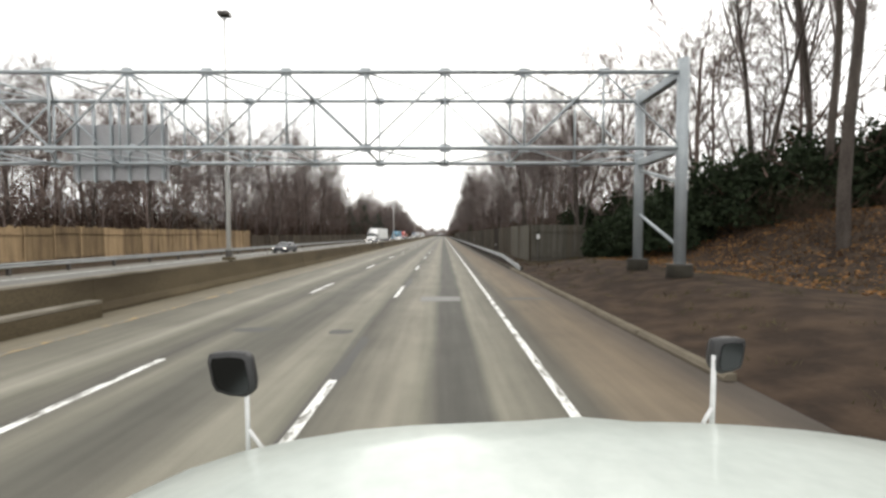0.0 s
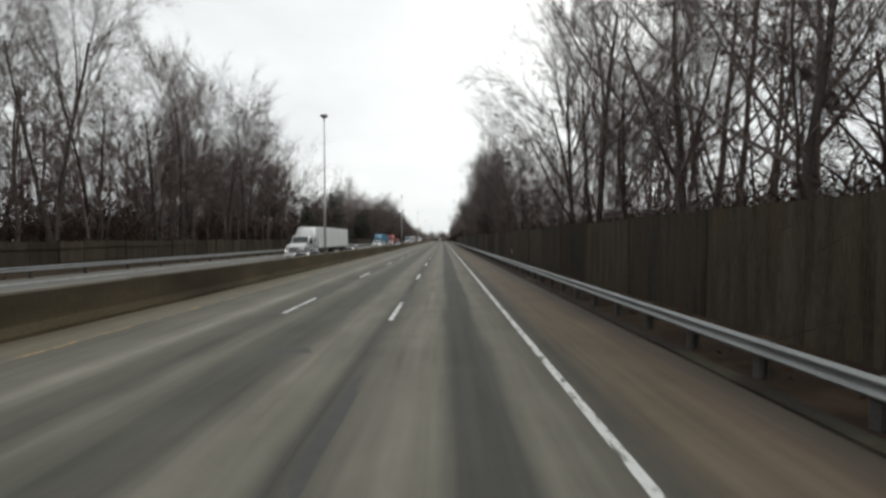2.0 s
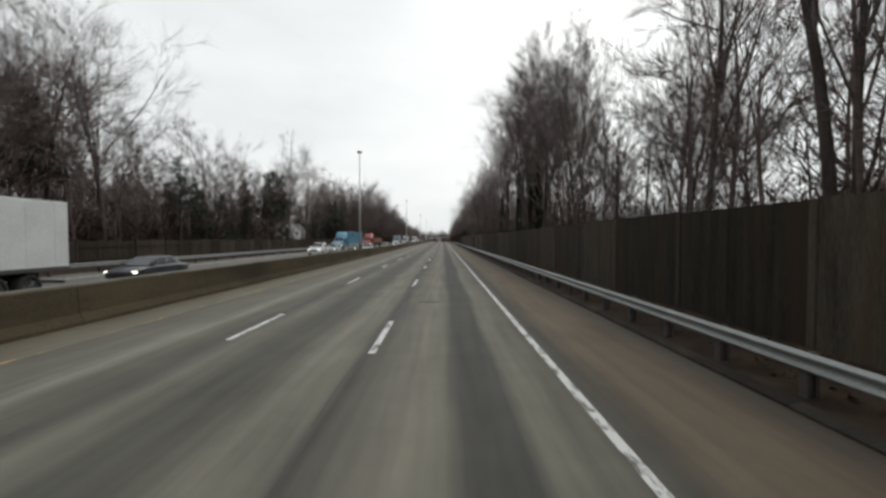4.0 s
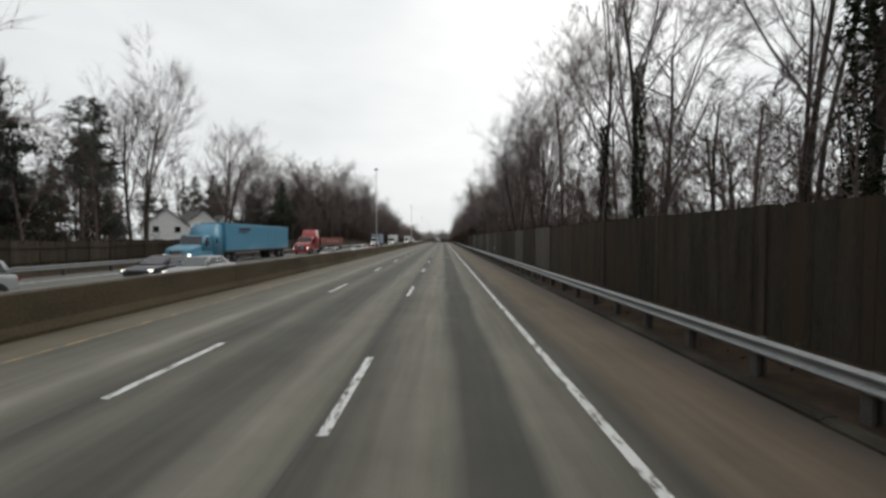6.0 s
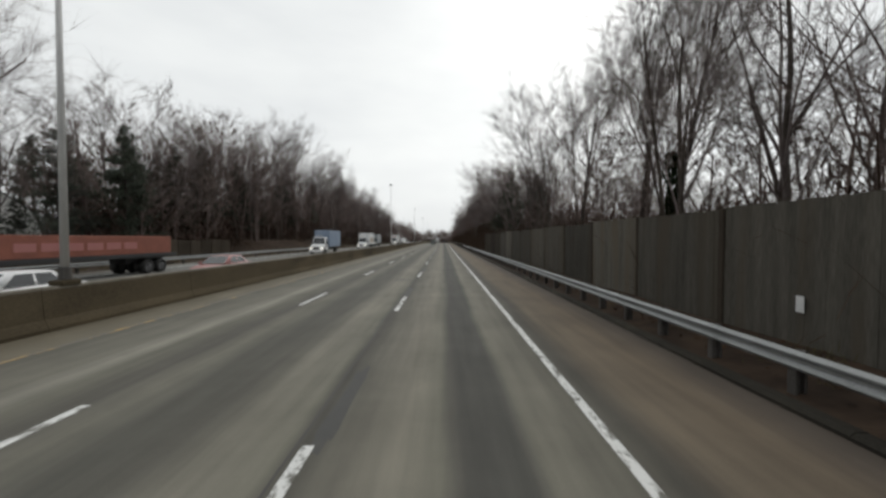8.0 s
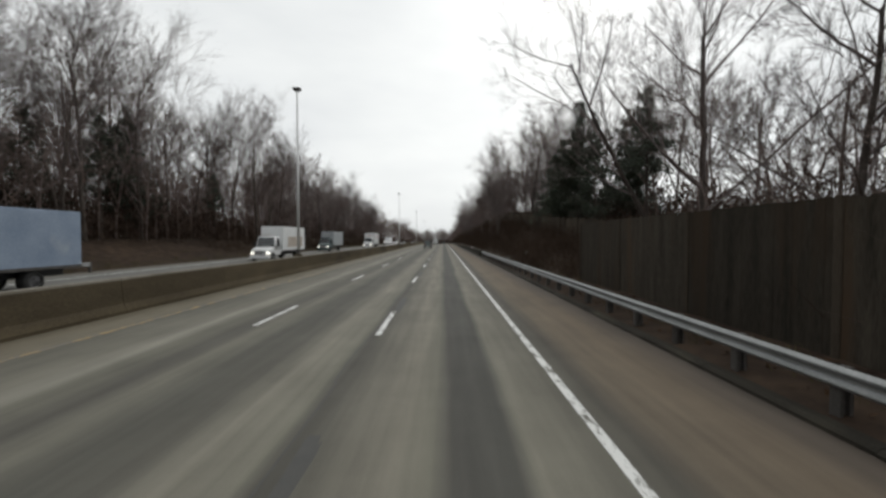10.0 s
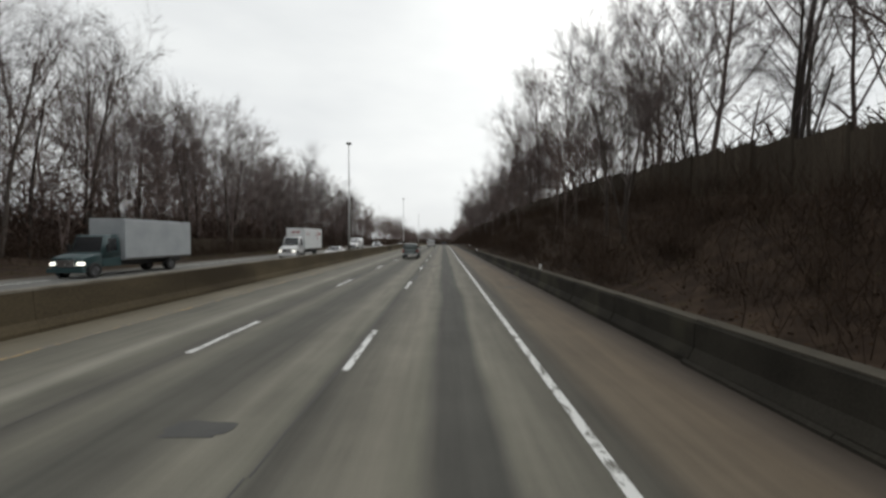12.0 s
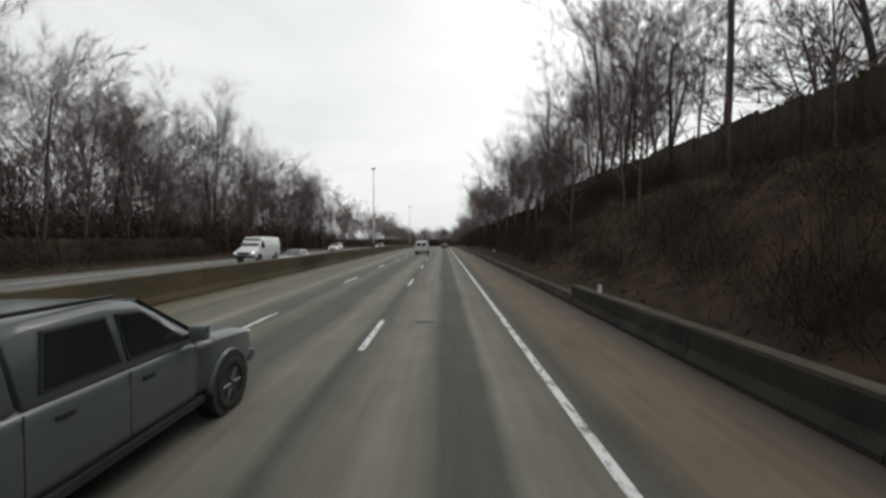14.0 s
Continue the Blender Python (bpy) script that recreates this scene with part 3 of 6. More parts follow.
def side_barrier(y0, y1, h, label, end=1.0):
    """A run of low concrete segments; its height falls to the share `end` at the far end."""
    b = thing("side_barrier", label, "barrier", (5.05, y0, 0.0), kind="structure")
    # the body is much darker than the thin lip on top
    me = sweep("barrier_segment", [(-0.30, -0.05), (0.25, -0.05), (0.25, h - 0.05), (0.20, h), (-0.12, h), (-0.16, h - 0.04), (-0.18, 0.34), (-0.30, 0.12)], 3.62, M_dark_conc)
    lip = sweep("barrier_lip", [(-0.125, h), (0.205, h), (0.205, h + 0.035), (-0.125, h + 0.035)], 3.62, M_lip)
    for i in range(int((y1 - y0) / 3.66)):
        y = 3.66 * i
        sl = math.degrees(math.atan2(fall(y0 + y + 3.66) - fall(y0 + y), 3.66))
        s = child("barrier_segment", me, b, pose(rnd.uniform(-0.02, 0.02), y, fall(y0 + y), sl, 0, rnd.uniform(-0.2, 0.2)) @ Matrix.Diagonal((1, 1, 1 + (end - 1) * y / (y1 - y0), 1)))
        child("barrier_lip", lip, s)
    return b


side_barrier(-40.0, 6.8, 0.82, "dark weathered low concrete roadside barrier")
side_barrier(317.0, 377.5, 0.86, "dark spotted low concrete barrier at the bank's foot", 0.74)
side_barrier(375.2, 560.0, 0.30, "dark low broken concrete edge at the bank's foot")


# ---- noise wall ----
def board_panel(name, length, h, board, seed, material, jag=0.0, thick=0.05, rail=True):
    """Upright boards side by side, each with its own depth and top, on two rails; runs along +y, faces -x."""
    r = random.Random(seed)
    vs, fs = [], []

    def add(x0, x1, y0, y1, z0, z1):
        b = len(vs)
        vs.extend([(x0, y0, z0), (x1, y0, z0), (x1, y1, z0), (x0, y1, z0), (x0, y0, z1), (x1, y0, z1), (x1, y1, z1), (x0, y1, z1)])
        fs.extend([tuple(b + k for k in f) for f in ((0, 3, 2, 1), (4, 5, 6, 7), (0, 1, 5, 4), (1, 2, 6, 5), (2, 3, 7, 6), (3, 0, 4, 7))])

    k = int(length / board)
    w = length / k
    for i in range(k):
        d = r.uniform(-0.006, 0.006)
        add(d, d + thick, i * w + 0.0015, (i + 1) * w - 0.0015, 0.0, h + r.uniform(-jag, jag) - 0.004 * (i % 2))
    if rail:
        add(thick + 0.013, thick + 0.1, 0, length, 0.5, 0.6)
        add(thick + 0.013, thick + 0.1, 0, length, h - 0.6, h - 0.5)
    return mesh_of(name, vs, fs, material)


WALL_X, WALL_Y0, WALL_H = 7.6, 35.0, 3.30
wall = thing("noise_wall", "tall weathered brown timber noise wall in bays", "wall", (WALL_X, WALL_Y0, 0.0), kind="structure")
pale_bays = [board_panel("wall_bay", 4.78, WALL_H, 0.24, s, M_wall_grey, 0.012, 0.07) for s in range(4)]
bays = [board_panel("wall_bay", 4.78, WALL_H, 0.24, s, M_wall, 0.012, 0.07) for s in range(4)]
post_me = bpy.data.meshes.new("wall_post")
bm = boxed(-0.07, 0.20, -0.09, 0.09, -0.2, WALL_H + 0.02, 0.015)
bm.to_mesh(post_me)
bm.free()
post_me.materials.append(M_fence_grey)
# the first two bays and the return bay take the pale boards to look sunlit
for i in range(51):
    y = 4.88 * i
    child("wall_bay", (pale_bays if i < 2 or 35 < i < 47 or i in (31, 33) else bays)[(i * 7 + i // 3) % 4], wall, pose(rnd.uniform(-0.015, 0.015), y + 0.05, rnd.uniform(-0.05, 0.05), 0, rnd.uniform(-0.4, 0.4), 0))
    child("wall_post", post_me, wall, pose(0.03, y, 0))
child("wall_post", post_me, wall, pose(0.03, 4.88 * 51, 0))
child("wall_bay", pale_bays[1], wall, pose(0.1, -0.15, 0, 0, 0, -90), "return bay at the wall's end")
for y in (22.3, 62.5, 182.9):
    m = thing("wall_marker", "small white reflector plate on the timber wall", "sign", (WALL_X - 0.03, WALL_Y0 + y, 0.85), group="wall markers")
    part("plate", boxed(-0.02, 0.0, -0.10, 0.10, 0.0, 0.36, 0.008), M_sign, m)


def plank_fence(name, label, points, h, material, board=0.16, jag=0.05, bay=2.4):
    """A run of fence bays between points (x, y), stepping with the ground."""
    f = thing(name, label, "fence", (points[0][0], points[0][1], 0), kind="structure")
    mes = [board_panel("fence_bay", bay, h, board, 20 + s, material, jag, 0.03) for s in range(3)]
    pm = bpy.data.meshes.new("fence_post")
    b2 = boxed(-0.06, 0.10, -0.06, 0.06, -0.4, h + 0.08, 0.01)
    b2.to_mesh(pm)
    b2.free()
    pm.materials.append(material)
    k = 0
    for (xa, ya), (xb, yb) in zip(points, points[1:]):
        d = math.hypot(xb - xa, yb - ya)
        turn = math.degrees(math.atan2(-(xb - xa), yb - ya))
        n = max(round(d / bay), 1)
        for i in range(n):
            u = i / n
            x, y = xa + (xb - xa) * u, ya + (yb - ya) * u
            z = ground_z(x, y) - 0.05
            child("fence_bay", mes[k % 3], f, pose(x - points[0][0], y - points[0][1], z + rnd.uniform(-0.05, 0.05), 0, rnd.uniform(-1.2, 1.2), turn))
            child("fence_post", pm, f, pose(x - points[0][0], y - points[0][1], z, 0, 0, turn))
            k += 1
    return f


plank_fence("fence", "tall tan board fence behind the far guardrail", [(-31.5, -20.0), (-32.0, 66.0)], 3.1, M_fence, 0.2, 0.10)
plank_fence("fence", "weathered grey-brown board fence before the woods", [(-32.0, 66.5), (-34.5, 200.0), (-34.0, 272.0)], 2.3, M_fence_grey, 0.2, 0.05)
plank_fence("fence", "grey board fence in front of bare woods", [(-37.0, 360.0), (-37.5, 384.0), (-36.0, 420.0)], 2.5, M_fence_grey, 0.2, 0.06)
plank_fence("fence", "dark grey board fence on top of the bank", [(9.0, 285.0), (13.8, 294.0), (14.5, 318.0), (14.8, 346.0), (15.0, 420.0)], 2.5, M_fence_grey, 0.2, 0.06)


# ---- sign gantry ----
def gantry():
    yf, yr, xr, xl, zb, zt = 15.3, 18.6, 9.1, -30.0, 5.75, 8.6
    g = thing("sign_gantry", "grey galvanised box-truss sign gantry spanning both carriageways", "gantry", (0, 0, 0))

    def piece(name, a, b, r, label="", n=8):
        part(name, rod(bmesh.new(), a, b, r, None, n), M_gantry, g, label, True)

    for y in (yf, yr):
        for z in (zb, zt):
            piece("chord", (xl, y, z), (xr, y, z), 0.085)
    bay = 2.9
    n = int((xr - xl) / bay)
    bay = (xr - xl) / n
    for i in range(n + 1):
        x = xl + bay * i
        for y in (yf, yr):
            piece("strut", (x, y, zb), (x, y, zt), 0.045, n=6)
            if i < n:
                za, zc = (zb, zt) if i % 2 else (zt, zb)
                piece("diagonal", (x, y, za), (x + bay, y, zc), 0.04, n=6)
            for z in (zb, zt):
                part("gusset", boxed(x - 0.2, x + 0.2, y - 0.025, y + 0.025, z - 0.16, z + 0.16, 0.02), M_gantry, g)
        for z in (zb, zt):
            piece("strut", (x, yf, z), (x, yr, z), 0.04, n=6)
            if i < n:
                piece("diagonal", (x, yf if i % 2 else yr, z), (x + bay, yr if i % 2 else yf, z), 0.035, n=6)
    for x in (xr, xl):
        gz = ground_z(x, yf)
        for y in (yf, yr):
            piece("post", (x, y, gz + 0.4), (x, y, zt + 0.5), 0.21, n=14)
            part("footing", rod(bmesh.new(), (x, y, gz - 0.3), (x, y, gz + 0.45), 0.46, None, 16), M_dark_conc, g, "round concrete footing", True)
            part("base_plate", boxed(x - 0.34, x + 0.34, y - 0.34, y + 0.34, gz + 0.45, gz + 0.49, 0.01), M_steel_dull, g)
        piece("brace", (x, yf, gz + 1.1), (x, yr, gz + 2.6), 0.07)
        piece("brace", (x, yf, gz + 3.6), (x, yr, gz + 4.6), 0.07)
        for z in (zb, zt):
            part("end_beam", boxed(x - 0.16, x + 0.16, yf, yr, z - 0.16, z + 0.16, 0.02), M_gantry, g)
    board = part("sign_panel", boxed(-17.4, -12.9, yr + 0.25, yr + 0.31, 5.0, 7.6, 0.02), M_sign_back, g, "plain aluminium back of an overhead sign")
    for x in frange(-17.1, -13.1, 0.8):
        part("stiffener", boxed(x - 0.04, x + 0.04, yr + 0.13, yr + 0.25, 4.9, 8.6), M_gantry, board)
    return g


gantry()


def marker_post(x, y, h=1.02):
    m = thing("delineator", "white reflective marker plate on a thin roadside post", "road marker", (x, y, ground_z(x, y)), group="roadside delineators")
    part("post", boxed(-0.02, 0.02, 0.0, 0.03, -0.2, h - 0.02), M_steel_dull, m)
    part("plate", boxed(-0.07, 0.07, -0.02, 0.0, h - 0.38, h, 0.008), M_sign, m)
    return m


for x, y in ((9.9, 20.6), (7.9, 300.0), (6.7, 413.0), (6.7, 453.0)):
    marker_post(x, y, 1.02 if y < 310 else 0.62)
for y, top in ((333.9, 0.83), (373.3, 0.68)):
    m = thing("delineator", "small white reflective plate on the concrete barrier's top", "road marker", (5.1, y, fall(y) + top), group="roadside delineators")
    part("bracket", boxed(-0.025, 0.025, 0.0, 0.04, -0.04, 0.2), M_steel_dull, m)
    part("plate", boxed(-0.065, 0.065, -0.02, 0.0, 0.02, 0.29, 0.008), M_sign, m)
plate = thing("roadside_sign", "small white sign plate on a post by the wall", "sign", (8.25, 34.6, 0.1))
part("post", boxed(-0.03, 0.03, 0.0, 0.04, -0.2, 2.0), M_steel_dull, plate)
part("plate", boxed(-0.13, 0.13, -0.03, 0.0, 1.98, 2.36, 0.01), M_sign, plate)


fallen = thing("fallen_rail", "pale broken rail lying across the leafy verge", "rail", (7.6, 304.5, ground_z(7.6, 304.5)))
part("beam", rod(bmesh.new(), (-1.0, -0.25, 0.10), (1.0, 0.2, 0.16), 0.045, 0.035, 8), M_steel, fallen, "", True)
part("stub", boxed(0.2, 0.32, -0.05, 0.07, -0.08, 0.16, 0.01), M_steel_dull, fallen)


# ---- trees ----
def skin(path, radii, n, vs, fs):
    """A tapered tube along a path; the last ring closes to a point when its radius is nearly nothing."""
    base = len(vs)
    k = len(path)
    for i, (p, r) in enumerate(zip(path, radii)):
        d = (path[min(i + 1, k - 1)] - path[max(i - 1, 0)]).normalized()
        u = d.orthogonal().normalized()
        v = d.cross(u)
        for j in range(n):
            a = 2 * math.pi * j / n
            vs.append(p + (u * math.cos(a) + v * math.sin(a)) * r)
    for i in range(k - 1):
        for j in range(n):
            a, b = base + i * n + j, base + i * n + (j + 1) % n
            fs.append((a, b, b + n, a + n))


def spike(p, d, length, r, vs, fs):
    """A thin twig: a three-sided point."""
    b = len(vs)
    u = d.orthogonal().normalized() * r
    v = d.cross(u).normalized() * r
    vs.extend((p + u, p - 0.5 * u + 0.87 * v, p - 0.5 * u - 0.87 * v, p + d * length))
    fs.extend(((b, b + 1, b + 3), (b + 1, b + 2, b + 3), (b + 2, b, b + 3)))


def sliver(p, d, length, r, vs, fs):
    """The finest twig."""
    b = len(vs)
    u = d.orthogonal().normalized() * r
    vs.extend((p + u, p - u, p + d * length))
    fs.append((b, b + 1, b + 2))


def rand_dir(r):
    while True:
        v = Vector((r.uniform(-1, 1), r.uniform(-1, 1), r.uniform(-1, 1)))
        if 0.1 < v.length < 1:
            return v.normalized()


def bare_tree(seed, h, r0, fork, spread, counts, twig_r=0.012, twist=0.14, stems=1, rise=1.0):
    """Trunk and crown meshes of a leafless tree. fork: share of the height where limbs begin; rise: how strongly limbs turn up."""
    r = random.Random(seed)
    tv, tf, cv, cf = [], [], [], []

    light = twig_r > 0.015

    def grow(p, d, length, rad, level, twist_by):
        seg = (7, 4 if light else 5, 2 if light else 3, 2)[level]
        path, radii = [p.copy()], [rad]
        q, e = p.copy(), d.copy()
        for i in range(seg):
            e = (e + rand_dir(r) * twist_by + Vector((0, 0, (0.03, 0.15, 0.11, 0.05)[level] * (rise if level else 1.0)))).normalized()
            q = q + e * (length / seg)
            path.append(q.copy())
            radii.append(rad * (1 - (0.62 if level < 2 else 0.8) * (i + 1) / seg))
        if level == 0:
            skin(path, radii, 7, tv, tf)
        elif level < 3:
            skin(path, radii, 4 if level == 1 and not light else 3, cv, cf)
        else:
            (sliver if light else spike)(p, e, length, rad, cv, cf)
        if level == 3:
            for i in range(counts[3]):
                u = r.uniform(0.15, 1.0) * seg
                i0 = min(int(u), seg - 1)
                at = path[i0].lerp(path[i0 + 1], u - i0)
                sliver(at, (e + rand_dir(r) * 0.62 + Vector((0, 0, 0.12))).normalized(), length * r.uniform(0.5, 1.35), twig_r, cv, cf)
            return
        first = fork if level == 0 else 0.22
        many = counts[level] if level or stems == 1 else max(counts[0] * 3 // (2 * stems), 4)
        for i in range(many):
            u = (first + (1 - first) * ((i + r.random()) / many) ** 0.9) * seg
            i0 = min(int(u), seg - 1)
            at = path[i0].lerp(path[i0 + 1], u - i0)
            along = (path[i0 + 1] - path[i0]).normalized()
            side = rand_dir(r)
            side = (side - along * side.dot(along)).normalized()
            ang = r.uniform(0.42, 0.85) * (spread if level == 0 else 0.95)
            nd = (along * math.cos(ang) + side * math.sin(ang)).normalized()
            share = u / seg
            ln = length * ((0.62, 0.52, 0.46)[level]) * r.uniform(0.65, 1.15) * (1.15 - 0.55 * share if level == 0 else 1.0)
            grow(at, nd, ln, max(radii[i0] * r.uniform(0.42, 0.68) * (0.8 if level else 1.0), twig_r * 1.2), level + 1, twist_by * 1.1)

    for s in range(stems):
        lean = Vector((r.uniform(-1, 1), r.uniform(-1, 1), 0)) * (0.09 if stems == 1 else 0.14)
        off = Vector((r.uniform(-0.3, 0.3), r.uniform(-0.3, 0.3), -0.4)) if stems > 1 else Vector((0, 0, -0.4))
        grow(off, (Vector((0, 0, 1)) + lean).normalized(), h * 0.86 * (1 if s == 0 else r.uniform(0.7, 0.95)), r0 * (1 if s == 0 else 0.8), 0, twist * 0.45)
    return tv, tf, cv, cf


def tree_kind(seed, h, r0, fork, spread, counts, twig_r, material, stems=1, twist=0.14, rise=1.0):
    tv, tf, cv, cf = bare_tree(seed, h, r0, fork, spread, counts, twig_r, twist, stems, rise)
    return mesh_of("trunk", tv, tf, M_bark, True), mesh_of("crown", cv, cf, material)


TALL = [tree_kind(11 + i, 1.0 * hh, rr, fk, sp, (11, 6, 6, 15), 0.0070, m, st, 0.14, rs) for i, (hh, rr, fk, sp, m, st, rs) in enumerate([
    (22, 0.24, 0.38, 0.95, M_twig, 1, 0.8), (24, 0.26, 0.45, 0.85, M_twig, 1, 0.7), (19, 0.20, 0.30, 1.15, M_twig, 1, 0.45),
    (23, 0.22, 0.42, 0.75, M_twig, 2, 0.9), (18, 0.19, 0.25, 1.2, M_twig_red, 1, 0.5), (21, 0.18, 0.35, 0.85, M_twig, 3, 0.8)])]
WIDE = [tree_kind(40 + i, hh, rr, fk, sp, (11, 6, 6, 15), 0.0070, M_twig, st, 0.2, 0.3) for i, (hh, rr, fk, sp, st) in enumerate([
    (15, 0.22, 0.22, 1.3, 1), (17, 0.20, 0.25, 1.15, 2), (13, 0.15, 0.18, 1.2, 3)])]
FAR = [tree_kind(60 + i, hh, 0.24, fk, sp, (9, 5, 4, 12), 0.017, m, 1, 0.14, 0.6) for i, (hh, fk, sp, m) in enumerate([
    (21, 0.25, 1.1, M_twig_red), (18, 0.2, 1.2, M_twig_red), (23, 0.3, 1.0, M_twig), (15, 0.12, 1.25, M_twig_red)])]
LITE = [tree_kind(80 + i, hh, 0.22, 0.2, sp, (7, 4, 3, 11), 0.026, M_twig_red, 1, 0.14, 0.6) for i, (hh, sp) in enumerate([(21, 1.1), (18, 1.2), (22, 1.0), (16, 1.25)])]
GIANT = [tree_kind(104, 24, 0.42, 0.30, 0.75, (12, 7, 6, 15), 0.008, M_twig, 2, 0.18, 0.35)]
LABELS = {"GIANT": "very tall leafless tree forking low into heavy dark limbs", "TALL": "tall leafless deciduous tree with dark bark and fine twigs", "WIDE": "spreading leafless tree with crooked low limbs", "FAR": "bare reddish-brown woodland tree"}


def plant(kind, i, x, y, s=1.0, turn=None, name="tree", label=None, group="roadside trees"):
    trunk, crown = {"TALL": TALL, "WIDE": WIDE, "FAR": FAR, "GIANT": GIANT}[kind][i]
    t = thing(name, label or LABELS[kind], "tree", (x, y, ground_z(x, y)), rnd.uniform(0, 360) if turn is None else turn, group)
    t.scale = (s, s, s * rnd.uniform(0.92, 1.06))
    child("trunk", trunk, t)
    child("crown", crown, t)
    return t


FAR_DATA = []
for tr, cr in FAR + LITE:
    sets = []
    for me in (tr, cr):
        co = np.empty(len(me.vertices) * 3)
        me.vertices.foreach_get("co", co)
        sets.append((co.reshape(-1, 3), [tuple(p.vertices) for p in me.polygons]))
    FAR_DATA.append(sets)


def woods(spots, label, wood=None):
    """Trees beyond counting, joined into one sheet of woodland. spots: kind, x, y, size."""
    vs, fs, base = [], [], 0
    for k, x, y, s in spots:
        a = rnd.uniform(0, 6.28)
        m = np.array([[math.cos(a), math.sin(a), 0], [-math.sin(a), math.cos(a), 0], [0, 0, 1]]) * s
        for co, polys in FAR_DATA[k]:
            vs.append(co @ m + np.array([x, y, ground_z(x, y)]))
            fs.extend([tuple(i + base for i in p) for p in polys])
            base += len(co)
    me = bpy.data.meshes.new("woods")
    me.from_pydata(np.concatenate(vs).tolist(), [], fs)
    me.materials.append(wood or M_twig_red)
    return tagged(new("woods", me), label, "woods", kind="stuff")


rnd = random.Random(21)
R = rnd.uniform
# right-hand trees behind the wall: a tall thick stand, then thinner
for y in frange(36, 150, 5.0):
    plant(*(("TALL", rnd.randrange(6)) if rnd.random() < 0.75 else ("WIDE", rnd.randrange(3))), R(10.4, 14.5), y + R(-2.2, 2.2), R(0.58, 0.84) if y < 58 else R(0.75, 1.08) if y < 98 else R(0.62, 0.86))
for y in frange(156, 276, 7.5):
    plant(*(("TALL", rnd.randrange(6)) if rnd.random() < 0.7 else ("WIDE", rnd.randrange(3))), R(10.6, 15.5), y + R(-2.5, 2.5), R(0.75, 1.0) if y < 195 else R(0.68, 0.95))
# bank tops at both ends of the walk
for y in frange(0, 34, 4.2):
    plant("TALL", rnd.randrange(6), R(15, 27), y + R(-2, 2), R(0.8, 1.1))
for y in frange(325, 470, 4.6):
    plant(*(("TALL", rnd.randrange(6)) if rnd.random() < 0.6 else ("WIDE", rnd.randrange(3))), R(15.6, 22), y + R(-2, 2), R(0.75, 1.08) if 374 < y < 425 else R(0.55, 0.9))
for y in (334, 340, 347, 399, 406, 413, 420, 427, 434, 441, 448, 455, 462, 469):
    plant("TALL", rnd.choice((2, 4, 5)), R(8.5, 12.5), y + R(-2, 2), R(0.42, 0.65))
# left-hand trees: the stand rises and falls along the road
LEFT_Y = (0, 78, 86, 112, 150, 158, 264, 300, 345, 352, 395, 410, 480)
LEFT_S = (0.82, 0.84, 0.98, 1.05, 1.25, 0.98, 0.90, 0.98, 1.06, 0.96, 0.96, 0.90, 0.85)
for y in frange(14, 480, 5.2):
    if 158 < y < 264:
        continue
    plant("TALL", rnd.randrange(6), R(-43, -36.5), y + R(-2, 2), float(np.interp(y, LEFT_Y, LEFT_S)) * R(0.88, 1.1))
# joined woods further back and further on
spots = [(rnd.randrange(4), R(15.5, 30), y + R(-2, 2), R(0.75, 1.12) if y < 95 else R(0.6, 0.85)) for y in frange(30, 140, 3.4)]
spots += [(rnd.randrange(4), R(17, 34), y + R(-2, 2), R(0.40, 0.62)) for y in frange(142, 300, 3.6)]
spots += [(rnd.randrange(4, 8), R(10.2, 17), y + R(-2, 2), R(0.28, 0.52)) for y in frange(36, 280, 2.2)]
spots += [(rnd.randrange(4, 8), R(26, 50), y + R(-3, 3), R(0.75, 0.95) if y < 150 else R(0.5, 0.65)) for y in frange(10, 300, 4.0)]
woods(spots, "dense bare brown woodland behind the noise wall")
spots = [(rnd.randrange(4), R(19, 34), y + R(-2, 2), R(0.6, 0.95)) for y in frange(300, 474, 4.0)] + [(rnd.randrange(4, 8), R(9.5, 17), y + R(-2, 2), R(0.26, 0.42)) for y in frange(345, 474, 3.0)]
spots += [(rnd.randrange(4, 8), R(11, 17), y + R(-2, 2), R(0.55, 0.9)) for y in frange(474, 900, 7.0)] + [(rnd.randrange(4, 8), R(18, 34), y + R(-2, 2), R(0.85, 1.1)) for y in frange(474, 900, 7.0)]
woods(spots, "bare reddish woodland along the banked verge")
spots = [(rnd.randrange(4), R(-62, -44) - (52 if 196 < y < 262 else 0), y + R(-2, 2), R(0.9, 1.2) * (0.9 if 190 < y < 290 else 1)) for y in frange(15, 500, 3.8)]
spots += [(rnd.randrange(4, 8), R(-44, -35.5) - (62 if 203 < y < 262 else 0), y + R(-2, 2), R(0.42, 0.75)) for y in frange(10, 500, 2.0)]
spots += [(rnd.randrange(4, 8), R(-42, -33), y + R(-2, 2), R(0.65, 0.95)) for y in frange(500, 900, 7.0)] + [(rnd.randrange(4, 8), R(-60, -44), y + R(-2, 2), R(0.85, 1.1)) for y in frange(490, 900, 7.0)]
spots += [(rnd.randrange(4, 8), R(-95, -60) - (18 if 196 < y < 275 else 0), y + R(-3, 3), R(0.85, 1.1)) for y in frange(0, 520, 2.6)]
spots = [q for q in spots if not (-60 < q[1] < -34 and abs(q[2] - 26 + 1.17 * q[1]) < 5)]
woods(spots, "bare grey-brown woodland beyond the far fence")
woods([(rnd.randrange(4, 8), R(-60, 40), R(905, 960), R(0.7, 1.0)) for _ in range(150)], "distant bare woods closing the road")


